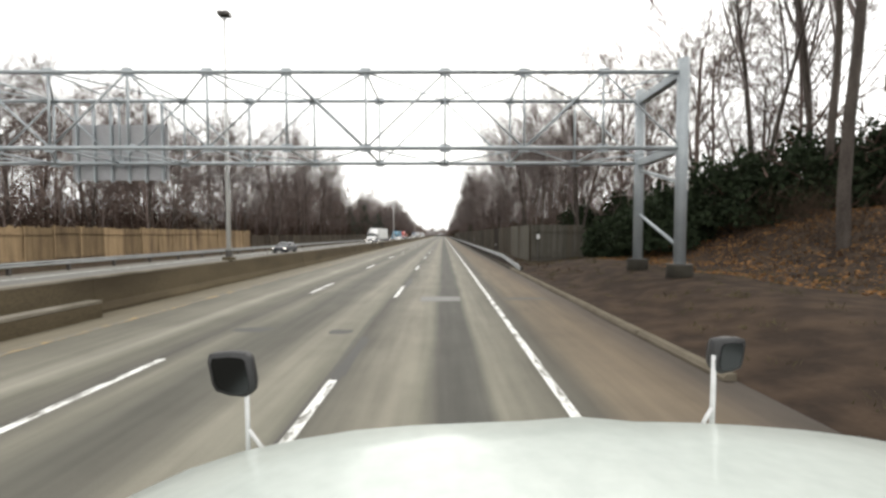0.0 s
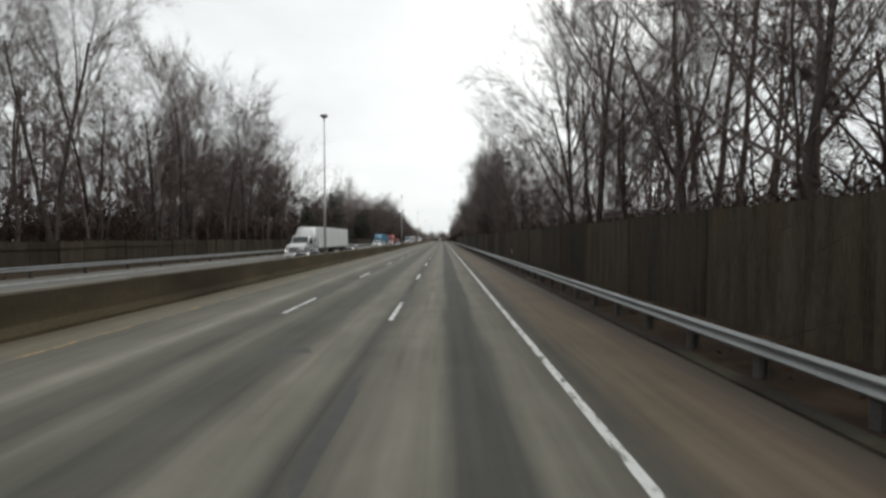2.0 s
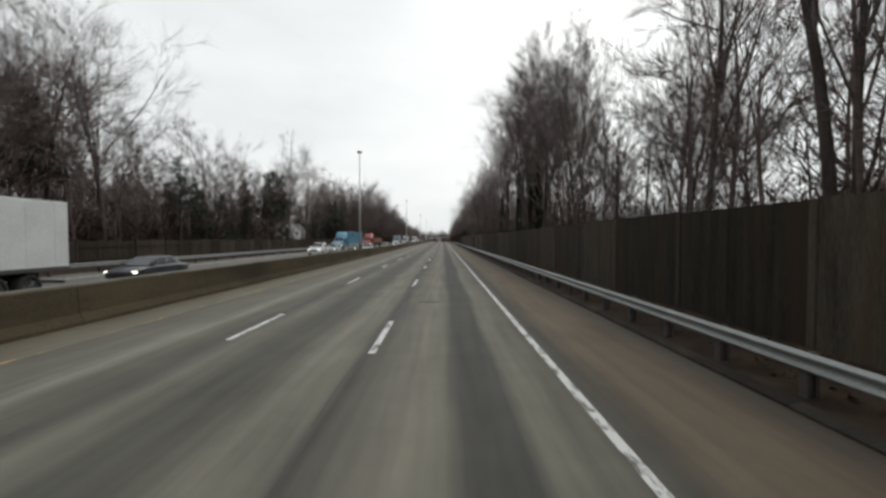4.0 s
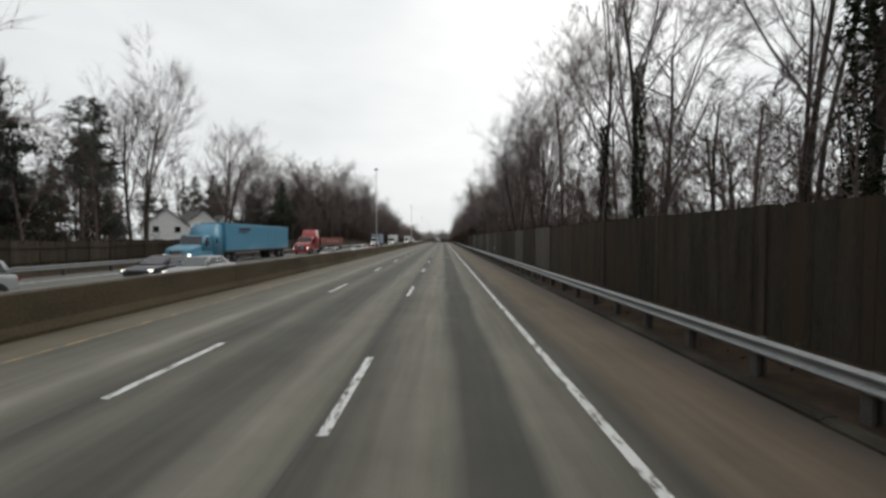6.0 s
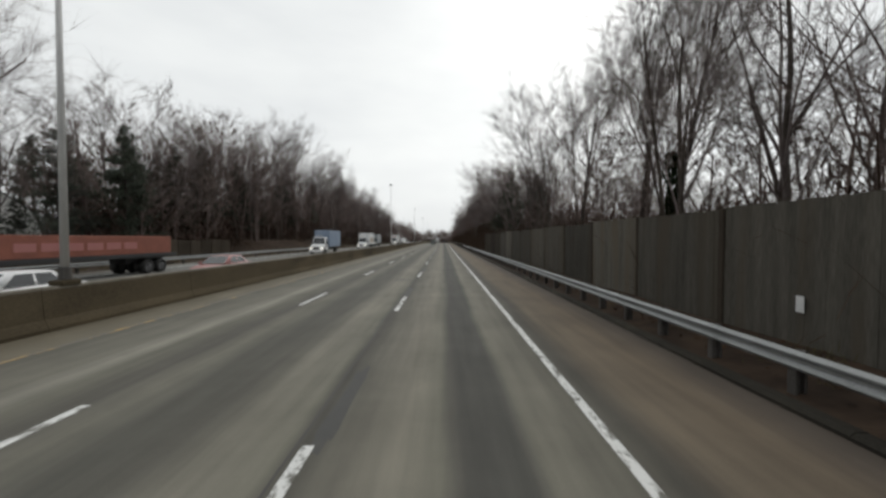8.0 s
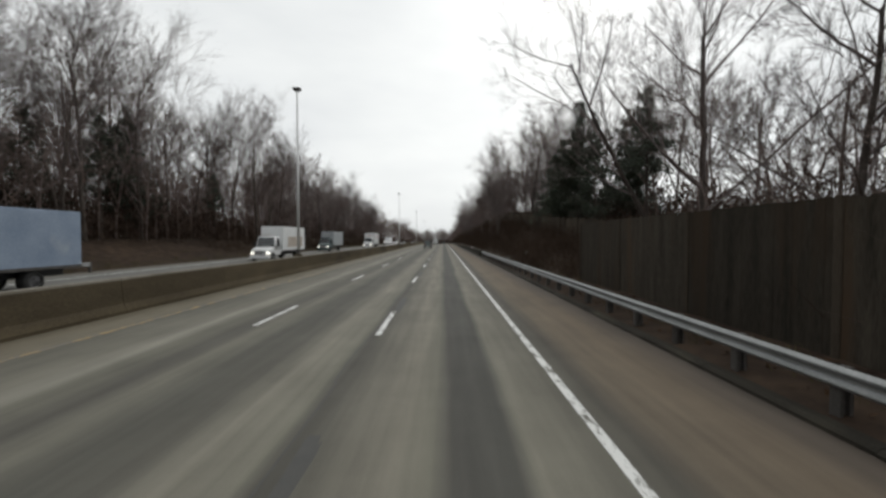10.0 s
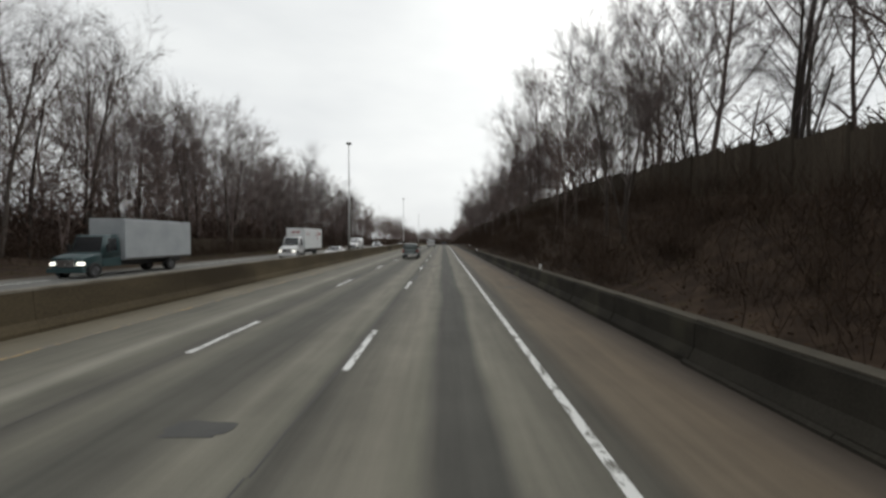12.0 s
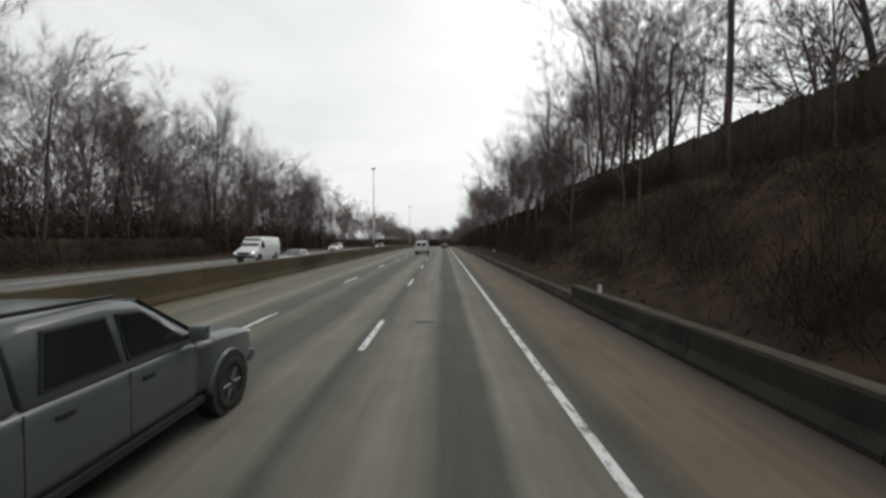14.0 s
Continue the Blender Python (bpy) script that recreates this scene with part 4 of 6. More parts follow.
def pine(seed, h, spread, dense=1.0, low=0.18):
    """A conifer: whorled boughs set with many small needle tufts. low: share of the height where boughs begin."""
    r = random.Random(seed)
    tv, tf, cv, cf = [], [], [], []
    skin([Vector((0, 0, z)) + Vector((r.uniform(-0.05, 0.05), r.uniform(-0.05, 0.05), 0)) for z in np.linspace(-0.3, h * 0.97, 8)], list(np.linspace(h * 0.014, 0.02, 8)), 7, tv, tf)
    z = h * low
    while z < h * 0.98:
        u = (z / h - low) / (0.98 - low)
        reach = spread * (1 - u) ** 0.7 * r.uniform(0.7, 1.15) + 0.3
        for b in range(r.randint(3, 5)):
            a = r.uniform(0, 6.28)
            d = Vector((math.cos(a), math.sin(a), r.uniform(-0.1, 0.35))).normalized()
            ln = reach * r.uniform(0.55, 1.1)
            p = Vector((0, 0, z + r.uniform(-0.2, 0.2)))
            skin([p, p + d * ln * 0.5, p + d * ln + Vector((0, 0, 0.1 * ln))], [0.05, 0.035, 0.012], 3, tv, tf)
            for k in range(int(6 * dense * ln)):
                q = p + d * ln * r.uniform(0.25, 1.0) + rand_dir(r) * 0.28 * (1 + 0.2 * ln)
                for _ in range(9):
                    sliver(q, (rand_dir(r) + Vector((0, 0, 0.3))).normalized(), r.uniform(0.24, 0.46), 0.04, cv, cf)
        z += r.uniform(0.35, 0.6) * h / 14
    return mesh_of("trunk", tv, tf, M_bark, True), mesh_of("needles", cv, cf, M_needle)


PINES = [pine(1, 14, 3.4), pine(2, 16, 2.9, 1.3, 0.46), pine(3, 13, 3.9)]


def plant_pine(i, x, y, s, label="dark green pine tree with ragged boughs"):
    t = thing("pine_tree", label, "tree", (x, y, ground_z(x, y)), rnd.uniform(0, 360), "pines")
    t.scale = (s, s, s)
    child("trunk", PINES[i][0], t)
    child("needles", PINES[i][1], t)


for i, x, y, s in ((0, 16.0, 304.0, 0.97), (2, 15.8, 309.0, 1.03), (1, 17.5, 313.0, 1.08), (2, 18.5, 318.0, 1.08), (0, 16.0, 316.5, 0.92), (0, 20.5, 324.0, 1.08), (1, 19.0, 299.0, 0.92), (2, 22.0, 307.0, 1.13), (2, 16.4, 322.0, 0.86), (0, 24.0, 314.0, 1.19),
                   (1, -37.5, 161.0, 0.9), (0, -39.0, 167.0, 0.85), (2, -38.0, 173.0, 0.8), (0, -37.0, 179.0, 0.75), (2, -40.0, 194.0, 0.85),
                   (1, -40.0, 143.0, 1.05), (1, -38.0, 190.5, 1.05), (1, -38.5, 199.0, 1.10), (0, -41.0, 204.0, 0.9), (2, -40.5, 262.0, 0.8), (0, -41.0, 291.0, 0.9), (2, -43.0, 297.0, 0.9),
                   (0, -44.0, 168.0, 0.8), (2, -47.0, 213.0, 0.6), (0, 14.0, 268.0, 0.7), (1, -39.5, 330.0, 0.7)):
    plant_pine(i, x, y, s)
# evergreens behind the houses and the dark stand past them
for i, x, y, s in ((1, -43.8, 207.0, 1.25), (0, -46.0, 197.0, 1.15), (0, -52.0, 203.0, 0.75), (2, -55.0, 212.0, 0.8), (1, -60.0, 219.0, 0.7),
                   (2, -49.0, 260.0, 1.3), (1, -43.0, 263.0, 1.1), (2, -46.5, 268.0, 1.3), (0, -42.5, 272.0, 1.2), (2, -48.0, 276.0, 1.25), (0, -43.5, 281.0, 1.25), (1, -46.5, 286.0, 1.15), (2, -42.0, 290.0, 1.2),
                   (0, -42.0, 314.0, 1.25), (2, -46.0, 320.0, 1.2), (2, -44.0, 303.0, 1.1), (1, -41.0, 309.0, 1.0), (2, -41.5, 246.0, 0.42), (0, -43.5, 249.5, 0.5), (2, -48.0, 240.0, 0.3), (0, -50.5, 238.0, 0.28), (2, -52.5, 241.0, 0.33)):
    plant_pine(i, x, y, s)
for k in range(16):
    plant_pine(k % 3, -104 + 1.9 * k + R(-5, 5) - (8 if k < 8 else 0), 276 + 1.6 * k + R(-5, 5), R(1.15, 1.55))
# two bare giants by the houses, and a clump nearer
plant("GIANT", 0, -49.0, 245.0, 1.0, 20)
plant("TALL", 5, -43.0, 214.0, 1.1)
plant("TALL", 0, -41.5, 209.5, 0.95)
plant("TALL", 2, -46.0, 250.0, 0.85)


# ---- brush, ivy, grass and leaves: uncountable, one object each ----
def spikes_object(name, spots, material, label, category, per, h, w, thick, gen, reach=(0.35, 0.8), lift=0.55, side=0.42):
    """Clumps of thin stems at the spots (x, y, size)."""
    spots = np.array(spots, dtype=float)
    n = len(spots) * per
    ctr = np.repeat(spots, per, axis=0)
    zs = np.repeat(np.array([ground_z(x, y) for x, y, _ in spots]), per)
    size = ctr[:, 2] * gen.uniform(0.5, 1.15, n)
    up = gen.uniform(0.0, lift, n)
    base = np.stack([ctr[:, 0] + gen.normal(0, w * 0.33, n) * ctr[:, 2], ctr[:, 1] + gen.normal(0, w * 0.33, n) * ctr[:, 2], zs - 0.05 + up * size * h * 0.8], 1)
    d = np.stack([gen.normal(0, side, n), gen.normal(0, side, n), gen.uniform(0.35 - 0.5 * (side > 0.5), 1.0, n)], 1)
    d /= np.linalg.norm(d, axis=1)[:, None]
    tip = base + d * (size * h * gen.uniform(*reach, n))[:, None]
    a = gen.uniform(0, 6.283, n)
    u = np.stack([np.cos(a), np.sin(a), np.zeros(n)], 1) * thick
    vs = np.stack([base + u, base - u, tip], 1).reshape(-1, 3)
    i = np.arange(n) * 3
    fs = np.stack([i, i + 1, i + 2], 1)
    me = bpy.data.meshes.new(name)
    me.from_pydata(vs.tolist(), [], fs.tolist())
    me.materials.append(material)
    return tagged(new(name, me), label, category, kind="stuff")


def leaves_object(name, centres, material, label, category, leaf, gen, flat=False):
    c = np.array(centres, dtype=float)
    n = len(c)
    u, v = gen.normal(0, 1, (n, 3)), gen.normal(0, 1, (n, 3))
    if flat:
        u[:, 2] *= 0.25
        v[:, 2] *= 0.25
    u /= np.linalg.norm(u, axis=1)[:, None]
    v -= u * (u * v).sum(1)[:, None]
    v /= np.linalg.norm(v, axis=1)[:, None]
    s = leaf * gen.uniform(0.6, 1.3, n)[:, None]
    vs = np.stack([c - u * s, c + v * s * 0.6, c + u * s, c - v * s * 0.6], 1).reshape(-1, 3)
    i = np.arange(n) * 4
    fs = np.stack([i, i + 1, i + 2, i + 3], 1)
    me = bpy.data.meshes.new(name)
    me.from_pydata(vs.tolist(), [], fs.tolist())
    me.materials.append(material)
    return tagged(new(name, me), label, category, kind="stuff")


def in_gap(x, y):
    """Thin stretches of undergrowth in front of the two tan houses."""
    return -59 < x and (abs(y + 1.17 * x - 26) < 6 or abs(y + 0.85 * x - 46.7) < 7 or abs(y + 1.19 * x - 64.8) < 8)


gen = np.random.default_rng(7)
U = gen.uniform
brush = [(U(9.3, 17), U(36, 276), U(0.9, 2.2)) for _ in range(900)]
brush += [(U(14, 32), U(36, 300), U(1.6, 3.2)) for _ in range(450)]
spikes_object("brush", brush, M_brush, "tangled bare brown brush behind the noise wall", "brush", 100, 2.6, 1.7, 0.016, gen, (0.2, 0.5), 0.8, 0.7)
brush = [(U(6.8, 18), U(284, 520), U(0.5, 1.5)) for _ in range(1300)] + [(U(17, 26), U(300, 520), U(1.2, 2.2)) for _ in range(300)] + [(U(14, 30), U(-6, 30), U(0.6, 1.5)) for _ in range(130)]
spikes_object("brush", brush, M_brush, "dead brown brush and brambles on the banks", "brush", 120, 2.2, 1.6, 0.011, gen)
brush = [(U(-48, -34.5), U(0, 520), U(0.9, 2.4)) for _ in range(1000)] + [(U(-35, -31), U(318, 420), U(0.7, 1.5)) for _ in range(170)] + [(U(-64, -39), U(0, 500), U(2.0, 3.6)) for _ in range(600)]
brush = [(x, y, s * (0.3 if 205 < y < 262 else 0.4 if in_gap(x, y) else 1.0)) for x, y, s in brush]
spikes_object("brush", brush, M_brush, "bare brown undergrowth at the woods' edge", "brush", 90, 2.6, 1.7, 0.022, gen, (0.2, 0.5), 0.8, 0.7)
brush = [(U(11, 32), U(520, 900), U(1.8, 3.2)) for _ in range(380)] + [(U(-60, -33), U(520, 900), U(1.8, 3.2)) for _ in range(380)] + [(U(-60, 40), U(900, 960), U(2, 3.5)) for _ in range(520)]
spikes_object("brush", brush, M_brush, "distant bare brown undergrowth beside the road", "brush", 50, 2.8, 1.8, 0.05, gen)
brush = [(U(-64, -39), U(0, 520), U(2.4, 4.2)) for _ in range(2900)]
brush = [(x, y, s * (0.25 if 205 < y < 262 else 0.35 if in_gap(x, y) else 1.0)) for x, y, s in brush] + [(U(19, 40), U(20, 300), U(2.0, 3.2)) for _ in range(1000)] + [(U(18, 36), U(300, 520), U(1.4, 2.4)) for _ in range(500)]
spikes_object("thicket", brush, M_thicket, "deep reddish-brown thicket inside the woods", "brush", 95, 3.0, 2.2, 0.075, gen, (0.10, 0.28), 0.8, 0.9)
deep = [(U(-84, -62), U(0, 560), U(3.4, 5.0)) for _ in range(1500)] + [(U(32, 52), U(20, 145), U(3.0, 4.4)) for _ in range(420)] + [(U(26, 44), U(300, 540), U(2.4, 3.6)) for _ in range(420)]
deep = [q for q in deep if not (q[0] < 0 and 186 < q[1] < 285) and not in_gap(q[0], q[1])]
spikes_object("thicket", deep, M_thicket, "dense brown thicket at the back of the woods", "brush", 70, 3.0, 2.6, 0.13, gen, (0.10, 0.28), 0.85, 0.9)
grass = [(U(-33, -26.6), U(0, 420), U(0.4, 1.0)) for _ in range(3200)] + [(U(5.5, 7.4), U(30, 276), U(0.3, 0.8)) for _ in range(500)] + [(U(5.6, 13), U(0, 32), U(0.3, 0.7)) for _ in range(220)] + [(U(5.5, 16), U(276, 430), U(0.3, 0.9)) for _ in range(900)]
spikes_object("dry_grass", grass, M_grass, "short tufts of dry winter grass on the verges", "grass", 20, 0.55, 0.7, 0.010, gen)
def litter(x0, x1, y0, y1, k):
    out = []
    for _ in range(k):
        x, y = U(x0, x1), U(y0, y1)
        out.append((x, y, ground_z(x, y) + 0.025))
    return out


leaves_object("fallen_leaves", litter(11.0, 26, 4, 32, 16000), M_leaf, "scattered orange-brown fallen leaves on the bank", "leaves", 0.075, gen, True)
leaves_object("fallen_leaves", litter(5.5, 15, 284, 420, 14000) + litter(5.4, 7.5, 20, 284, 5000), M_leaf_dull, "dull brown leaf litter on the verge", "leaves", 0.07, gen, True)
ivy = []
for cx, cy, rx, ry, h in ((15.0, 27.0, 3.0, 3.0, 3.8), (18.5, 25.5, 3.4, 3.2, 4.2), (22.0, 24.0, 3.4, 3.0, 4.2), (13.6, 31.0, 2.4, 2.6, 3.0), (26.0, 21.5, 3.4, 3.0, 4.2), (30.0, 18.5, 3.4, 3.2, 4.0), (13.2, 38.0, 2.2, 1.6, 4.2), (16.5, 36.8, 2.6, 1.8, 5.0), (20.5, 36.0, 3.0, 2.2, 5.0)):
    k = 7000
    a, b = gen.normal(0, 1, (k, 3)), U(0.55, 1.05, k) ** 0.6
    a /= np.linalg.norm(a, axis=1)[:, None]
    bump = 1 + 0.22 * np.sin(a[:, 0] * 7 + cx) * np.cos(a[:, 1] * 6) + 0.12 * np.sin(a[:, 2] * 13)
    for (ax, ay, az), r in zip(a, b * bump):
        x, y = cx + rx * ax * r, cy + ry * ay * r
        ivy.append((x, y, ground_z(cx, cy) + abs(az) * r * h))
leaves_object("ivy_thicket", ivy, M_ivy, "dark evergreen ivy thicket on the bank", "shrub", 0.17, gen)


def ivy_tree(x, y, s, h, i):
    t = plant("TALL", i, x, y, s, label="leafless tree wrapped in dark ivy")
    pts = []
    for _ in range(6500):
        z = h * random_unit.random()
        a = random_unit.uniform(0, 6.28)
        r = (0.24 + 0.34 * random_unit.random() ** 1.5) * (1.15 - 0.5 * z / h) * (1 + 0.35 * math.sin(z * 2.3 + a))
        pts.append((r * math.cos(a), r * math.sin(a), z))
    k = leaves_object("ivy", pts, M_ivy, "", "", 0.07, gen)
    for key in ("kind", "label", "category"):
        if key in k:
            del k[key]
    k.parent = t
    k.matrix_basis = Matrix.Diagonal((1 / s, 1 / s, 1 / s, 1))
    tagged(k, "dark green ivy leaves", kind="stuff")


random_unit = random.Random(5)
ivy_tree(12.0, 187.5, 0.85, 11.5, 1)
ivy_tree(12.4, 183.0, 0.9, 12.5, 0)
ivy_tree(12.8, 232.0, 0.58, 7.0, 3)
ivy_tree(11.6, 158.0, 1.05, 9.0, 5)
ivy_tree(11.6, 154.8, 0.95, 12.0, 3)
ivy_tree(13.2, 160.6, 1.0, 13.0, 1)
ivy_tree(12.6, 163.5, 0.95, 13.0, 1)
ivy_tree(11.8, 168.5, 0.9, 12.0, 0)
plant("GIANT", 0, 13.4, 212.5, 0.62, 200)
plant("TALL", 3, 12.2, 209.0, 0.72)
plant("WIDE", 1, 12.6, 231.0, 0.85)
plant("GIANT", 0, 14.0, 164.0, 0.85, 75)
plant("WIDE", 0, 12.5, 281.0, 1.0)
leaning = plant("TALL", 2, 14.2, 287.5, 0.85, 0, label="leafless tree leaning out over the fence")
leaning.rotation_euler[1] = -0.42


# ---- houses beyond the far fence ----
def house(x, y, w, d, eave, ridge, siding, label, turn=0):
    h = thing("house", label, "house", (x, y, ground_z(x, y)), turn)
    vs = [(-w / 2, -d / 2, -0.3), (w / 2, -d / 2, -0.3), (w / 2, d / 2, -0.3), (-w / 2, d / 2, -0.3), (-w / 2, -d / 2, eave), (w / 2, -d / 2, eave), (w / 2, d / 2, eave), (-w / 2, d / 2, eave), (0, -d / 2, ridge), (0, d / 2, ridge)]
    child("wall", mesh_of("wall", vs, [(0, 1, 5, 8, 4), (1, 2, 6, 5), (2, 3, 7, 9, 6), (3, 0, 4, 7), (0, 3, 2, 1)], siding), h)
    for s in (-1, 1):
        ex, o = s * (w / 2 + 0.35), 0.35
        drop = (ridge - eave) / (w / 2) * 0.35
        rv = [(0, -d / 2 - o, ridge + 0.05), (ex, -d / 2 - o, eave - drop + 0.05), (ex, d / 2 + o, eave - drop + 0.05), (0, d / 2 + o, ridge + 0.05)]
        rv += [(a, b, c + 0.18) for a, b, c in rv]
        child("roof", mesh_of("roof", rv, [(0, 1, 2, 3), (4, 7, 6, 5), (0, 4, 5, 1), (1, 5, 6, 2), (2, 6, 7, 3), (3, 7, 4, 0)], M_roof), h)
    for wx in (-w / 4, w / 4):
        for wz in ((1.0, 2.4), (3.6, 4.9)):
            if wz[1] < eave:
                f = part("window", boxed(wx - 0.55, wx + 0.55, -d / 2 - 0.05, -d / 2 + 0.02, wz[0], wz[1], 0.02), M_sign, h)
                part("pane", boxed(wx - 0.45, wx + 0.45, -d / 2 - 0.07, -d / 2 - 0.051, wz[0] + 0.1, wz[1] - 0.1), M_glass, f)
    for wy in (-d / 4, d / 4):
        for wz in ((1.0, 2.4), (3.6, 4.9)):
            if wz[1] < eave:
                f = part("window", boxed(w / 2 - 0.02, w / 2 + 0.05, wy - 0.55, wy + 0.55, wz[0], wz[1], 0.02), M_sign, h)
                part("pane", boxed(w / 2 + 0.051, w / 2 + 0.07, wy - 0.45, wy + 0.45, wz[0] + 0.1, wz[1] - 0.1), M_glass, f)
    return h


house(-57, 238, 7, 9, 5.2, 8.2, M_siding, "white sided gabled house behind the fence", 40)
house(-59, 251, 8.5, 10, 5.4, 8.6, M_siding, "white two-storey house with a broad gable", 52)
house(-60, 263.5, 7, 9, 5.3, 8.4, M_siding, "white gabled house among bare trees", 44)
house(-62, 99, 8, 10, 5.2, 7.8, M_siding_tan, "pale tan gabled house among the trees", 15)
house(-62, 139, 8, 9, 5.2, 7.8, M_siding_tan, "pale grey gabled house behind the trees", -20)


# ---- vehicles: each is built facing +y with its origin on the ground ----
def ring(y, hw, z0, z1, tuck=0.9):
    return [(-hw * 0.93, y, z0), (hw * 0.93, y, z0), (hw, y, z0 + 0.16 * (z1 - z0)), (hw, y, z1 - 0.22 * (z1 - z0)), (hw * 0.975, y, z1 - 0.08 * (z1 - z0)), (hw * tuck, y, z1),
            (-hw * tuck, y, z1), (-hw * 0.975, y, z1 - 0.08 * (z1 - z0)), (-hw, y, z1 - 0.22 * (z1 - z0)), (-hw, y, z0 + 0.16 * (z1 - z0))]


def shell(name, rings, material, parent, label="", soft=True):
    bm = bmesh.new()
    loft(bm, [ring(*r) for r in rings])
    if soft:
        bmesh.ops.bevel(bm, geom=list(bm.edges), offset=0.02, segments=1, affect="EDGES", clamp_overlap=True)
    return part(name, bm, material, parent, label, True)


def pane(name, quad, u0, u1, v0, v1, material, parent, label="", lift=0.008, thick=0.012):
    """A slab lying on part of a four-cornered face (a, b along the bottom; d, c along the top)."""
    a, b, c, d = (Vector(q) for q in quad)

    def at(u, v):
        return a.lerp(b, u).lerp(d.lerp(c, u), v)

    nrm = (b - a).cross(d - a).normalized()
    pts = [at(u0, v0), at(u1, v0), at(u1, v1), at(u0, v1)]
    vs = [p + nrm * (lift - thick) for p in pts] + [p + nrm * lift for p in pts]
    return child(name, mesh_of(name, vs, [(4, 5, 6, 7), (0, 1, 5, 4), (1, 2, 6, 5), (2, 3, 7, 6), (3, 0, 4, 7)], material), parent, None, label)


def cabin(parent, paint, b0, b1, r0, r1, zb, zr, hb, hr, splits, rear=True, v0=0.14, v1=0.86, name="cabin"):
    """A tapered glasshouse; b0..b1 along its foot, r0..r1 along its roof. splits: shares of its length (front first is 1.0)."""
    bm = bmesh.new()
    loft(bm, [[(-hb, b0, zb), (hb, b0, zb), (hb, b1, zb), (-hb, b1, zb)], [(-hr, r0, zr), (hr, r0, zr), (hr, r1, zr), (-hr, r1, zr)]])
    bmesh.ops.bevel(bm, geom=list(bm.edges), offset=0.045, segments=2, affect="EDGES", clamp_overlap=True)
    c = part(name, bm, paint, parent, "", True)
    right = [(hb, b0, zb), (hb, b1, zb), (hr, r1, zr), (hr, r0, zr)]
    left = [(-hb, b1, zb), (-hb, b0, zb), (-hr, r0, zr), (-hr, r1, zr)]
    for u0, u1 in splits:
        pane("side_window", right, u0, u1, v0, v1, M_glass, c)
        pane("side_window", left, 1 - u1, 1 - u0, v0, v1, M_glass, c)
    pane("windscreen", [(hb, b1, zb), (-hb, b1, zb), (-hr, r1, zr), (hr, r1, zr)], 0.06, 0.94, 0.08, 0.92, M_glass, c)
    if rear:
        pane("rear_window", [(-hb, b0, zb), (hb, b0, zb), (hr, r0, zr), (-hr, r0, zr)], 0.07, 0.93, 0.12, 0.88, M_glass, c)
    return c


WHEELS = {}


def wheel(parent, x, y, r=0.33, w=0.22, spokes=5):
    key = (r, w, spokes)
    if key not in WHEELS:
        prof = [(-w / 2, 0.62 * r), (-w / 2, 0.90 * r), (-w * 0.36, r), (w * 0.36, r), (w / 2, 0.90 * r), (w / 2, 0.62 * r)]
        n, vs, fs = 22, [], []
        for i in range(n):
            a = 2 * math.pi * i / n
            vs += [(px, pr * math.cos(a), pr * math.sin(a)) for px, pr in prof]
        k = len(prof)
        for i in range(n):
            for j in range(k):
                fs.append((i * k + j, i * k + (j + 1) % k, ((i + 1) % n) * k + (j + 1) % k, ((i + 1) % n) * k + j))
        tyre = mesh_of("tyre", vs, fs, M_rubber, True)
        bm = bmesh.new()
        rod(bm, (-w * 0.40, 0, 0), (w * 0.30, 0, 0), 0.63 * r, None, 22)
        rod(bm, (-w * 0.46, 0, 0), (w * 0.46, 0, 0), 0.16 * r, 0.16 * r, 10)
        for i in range(spokes):
            a = 2 * math.pi * i / spokes
            for s in (-0.43, 0.43):
                rod(bm, (s * w, 0.1 * r * math.cos(a), 0.1 * r * math.sin(a)), (s * w * 0.96, 0.6 * r * math.cos(a), 0.6 * r * math.sin(a)), 0.085 * r, 0.07 * r, 5)
        rim = bpy.data.meshes.new("rim")
        bm.to_mesh(rim)
        bm.free()
        rim.materials.append(M_rim)
        WHEELS[key] = tyre, rim
    tyre, rim = WHEELS[key]
    t = child("wheel", tyre, parent, pose(x, y, r))
    child("rim", rim, t)
    return t


def arch(parent, x, y, r):
    """The dark wheel well."""
    bm = bmesh.new()
    rod(bm, (x - 0.13, y, r), (x + 0.13, y, r), r * 1.16, None, 18)
    part("wheel_arch", bm, M_black, parent)


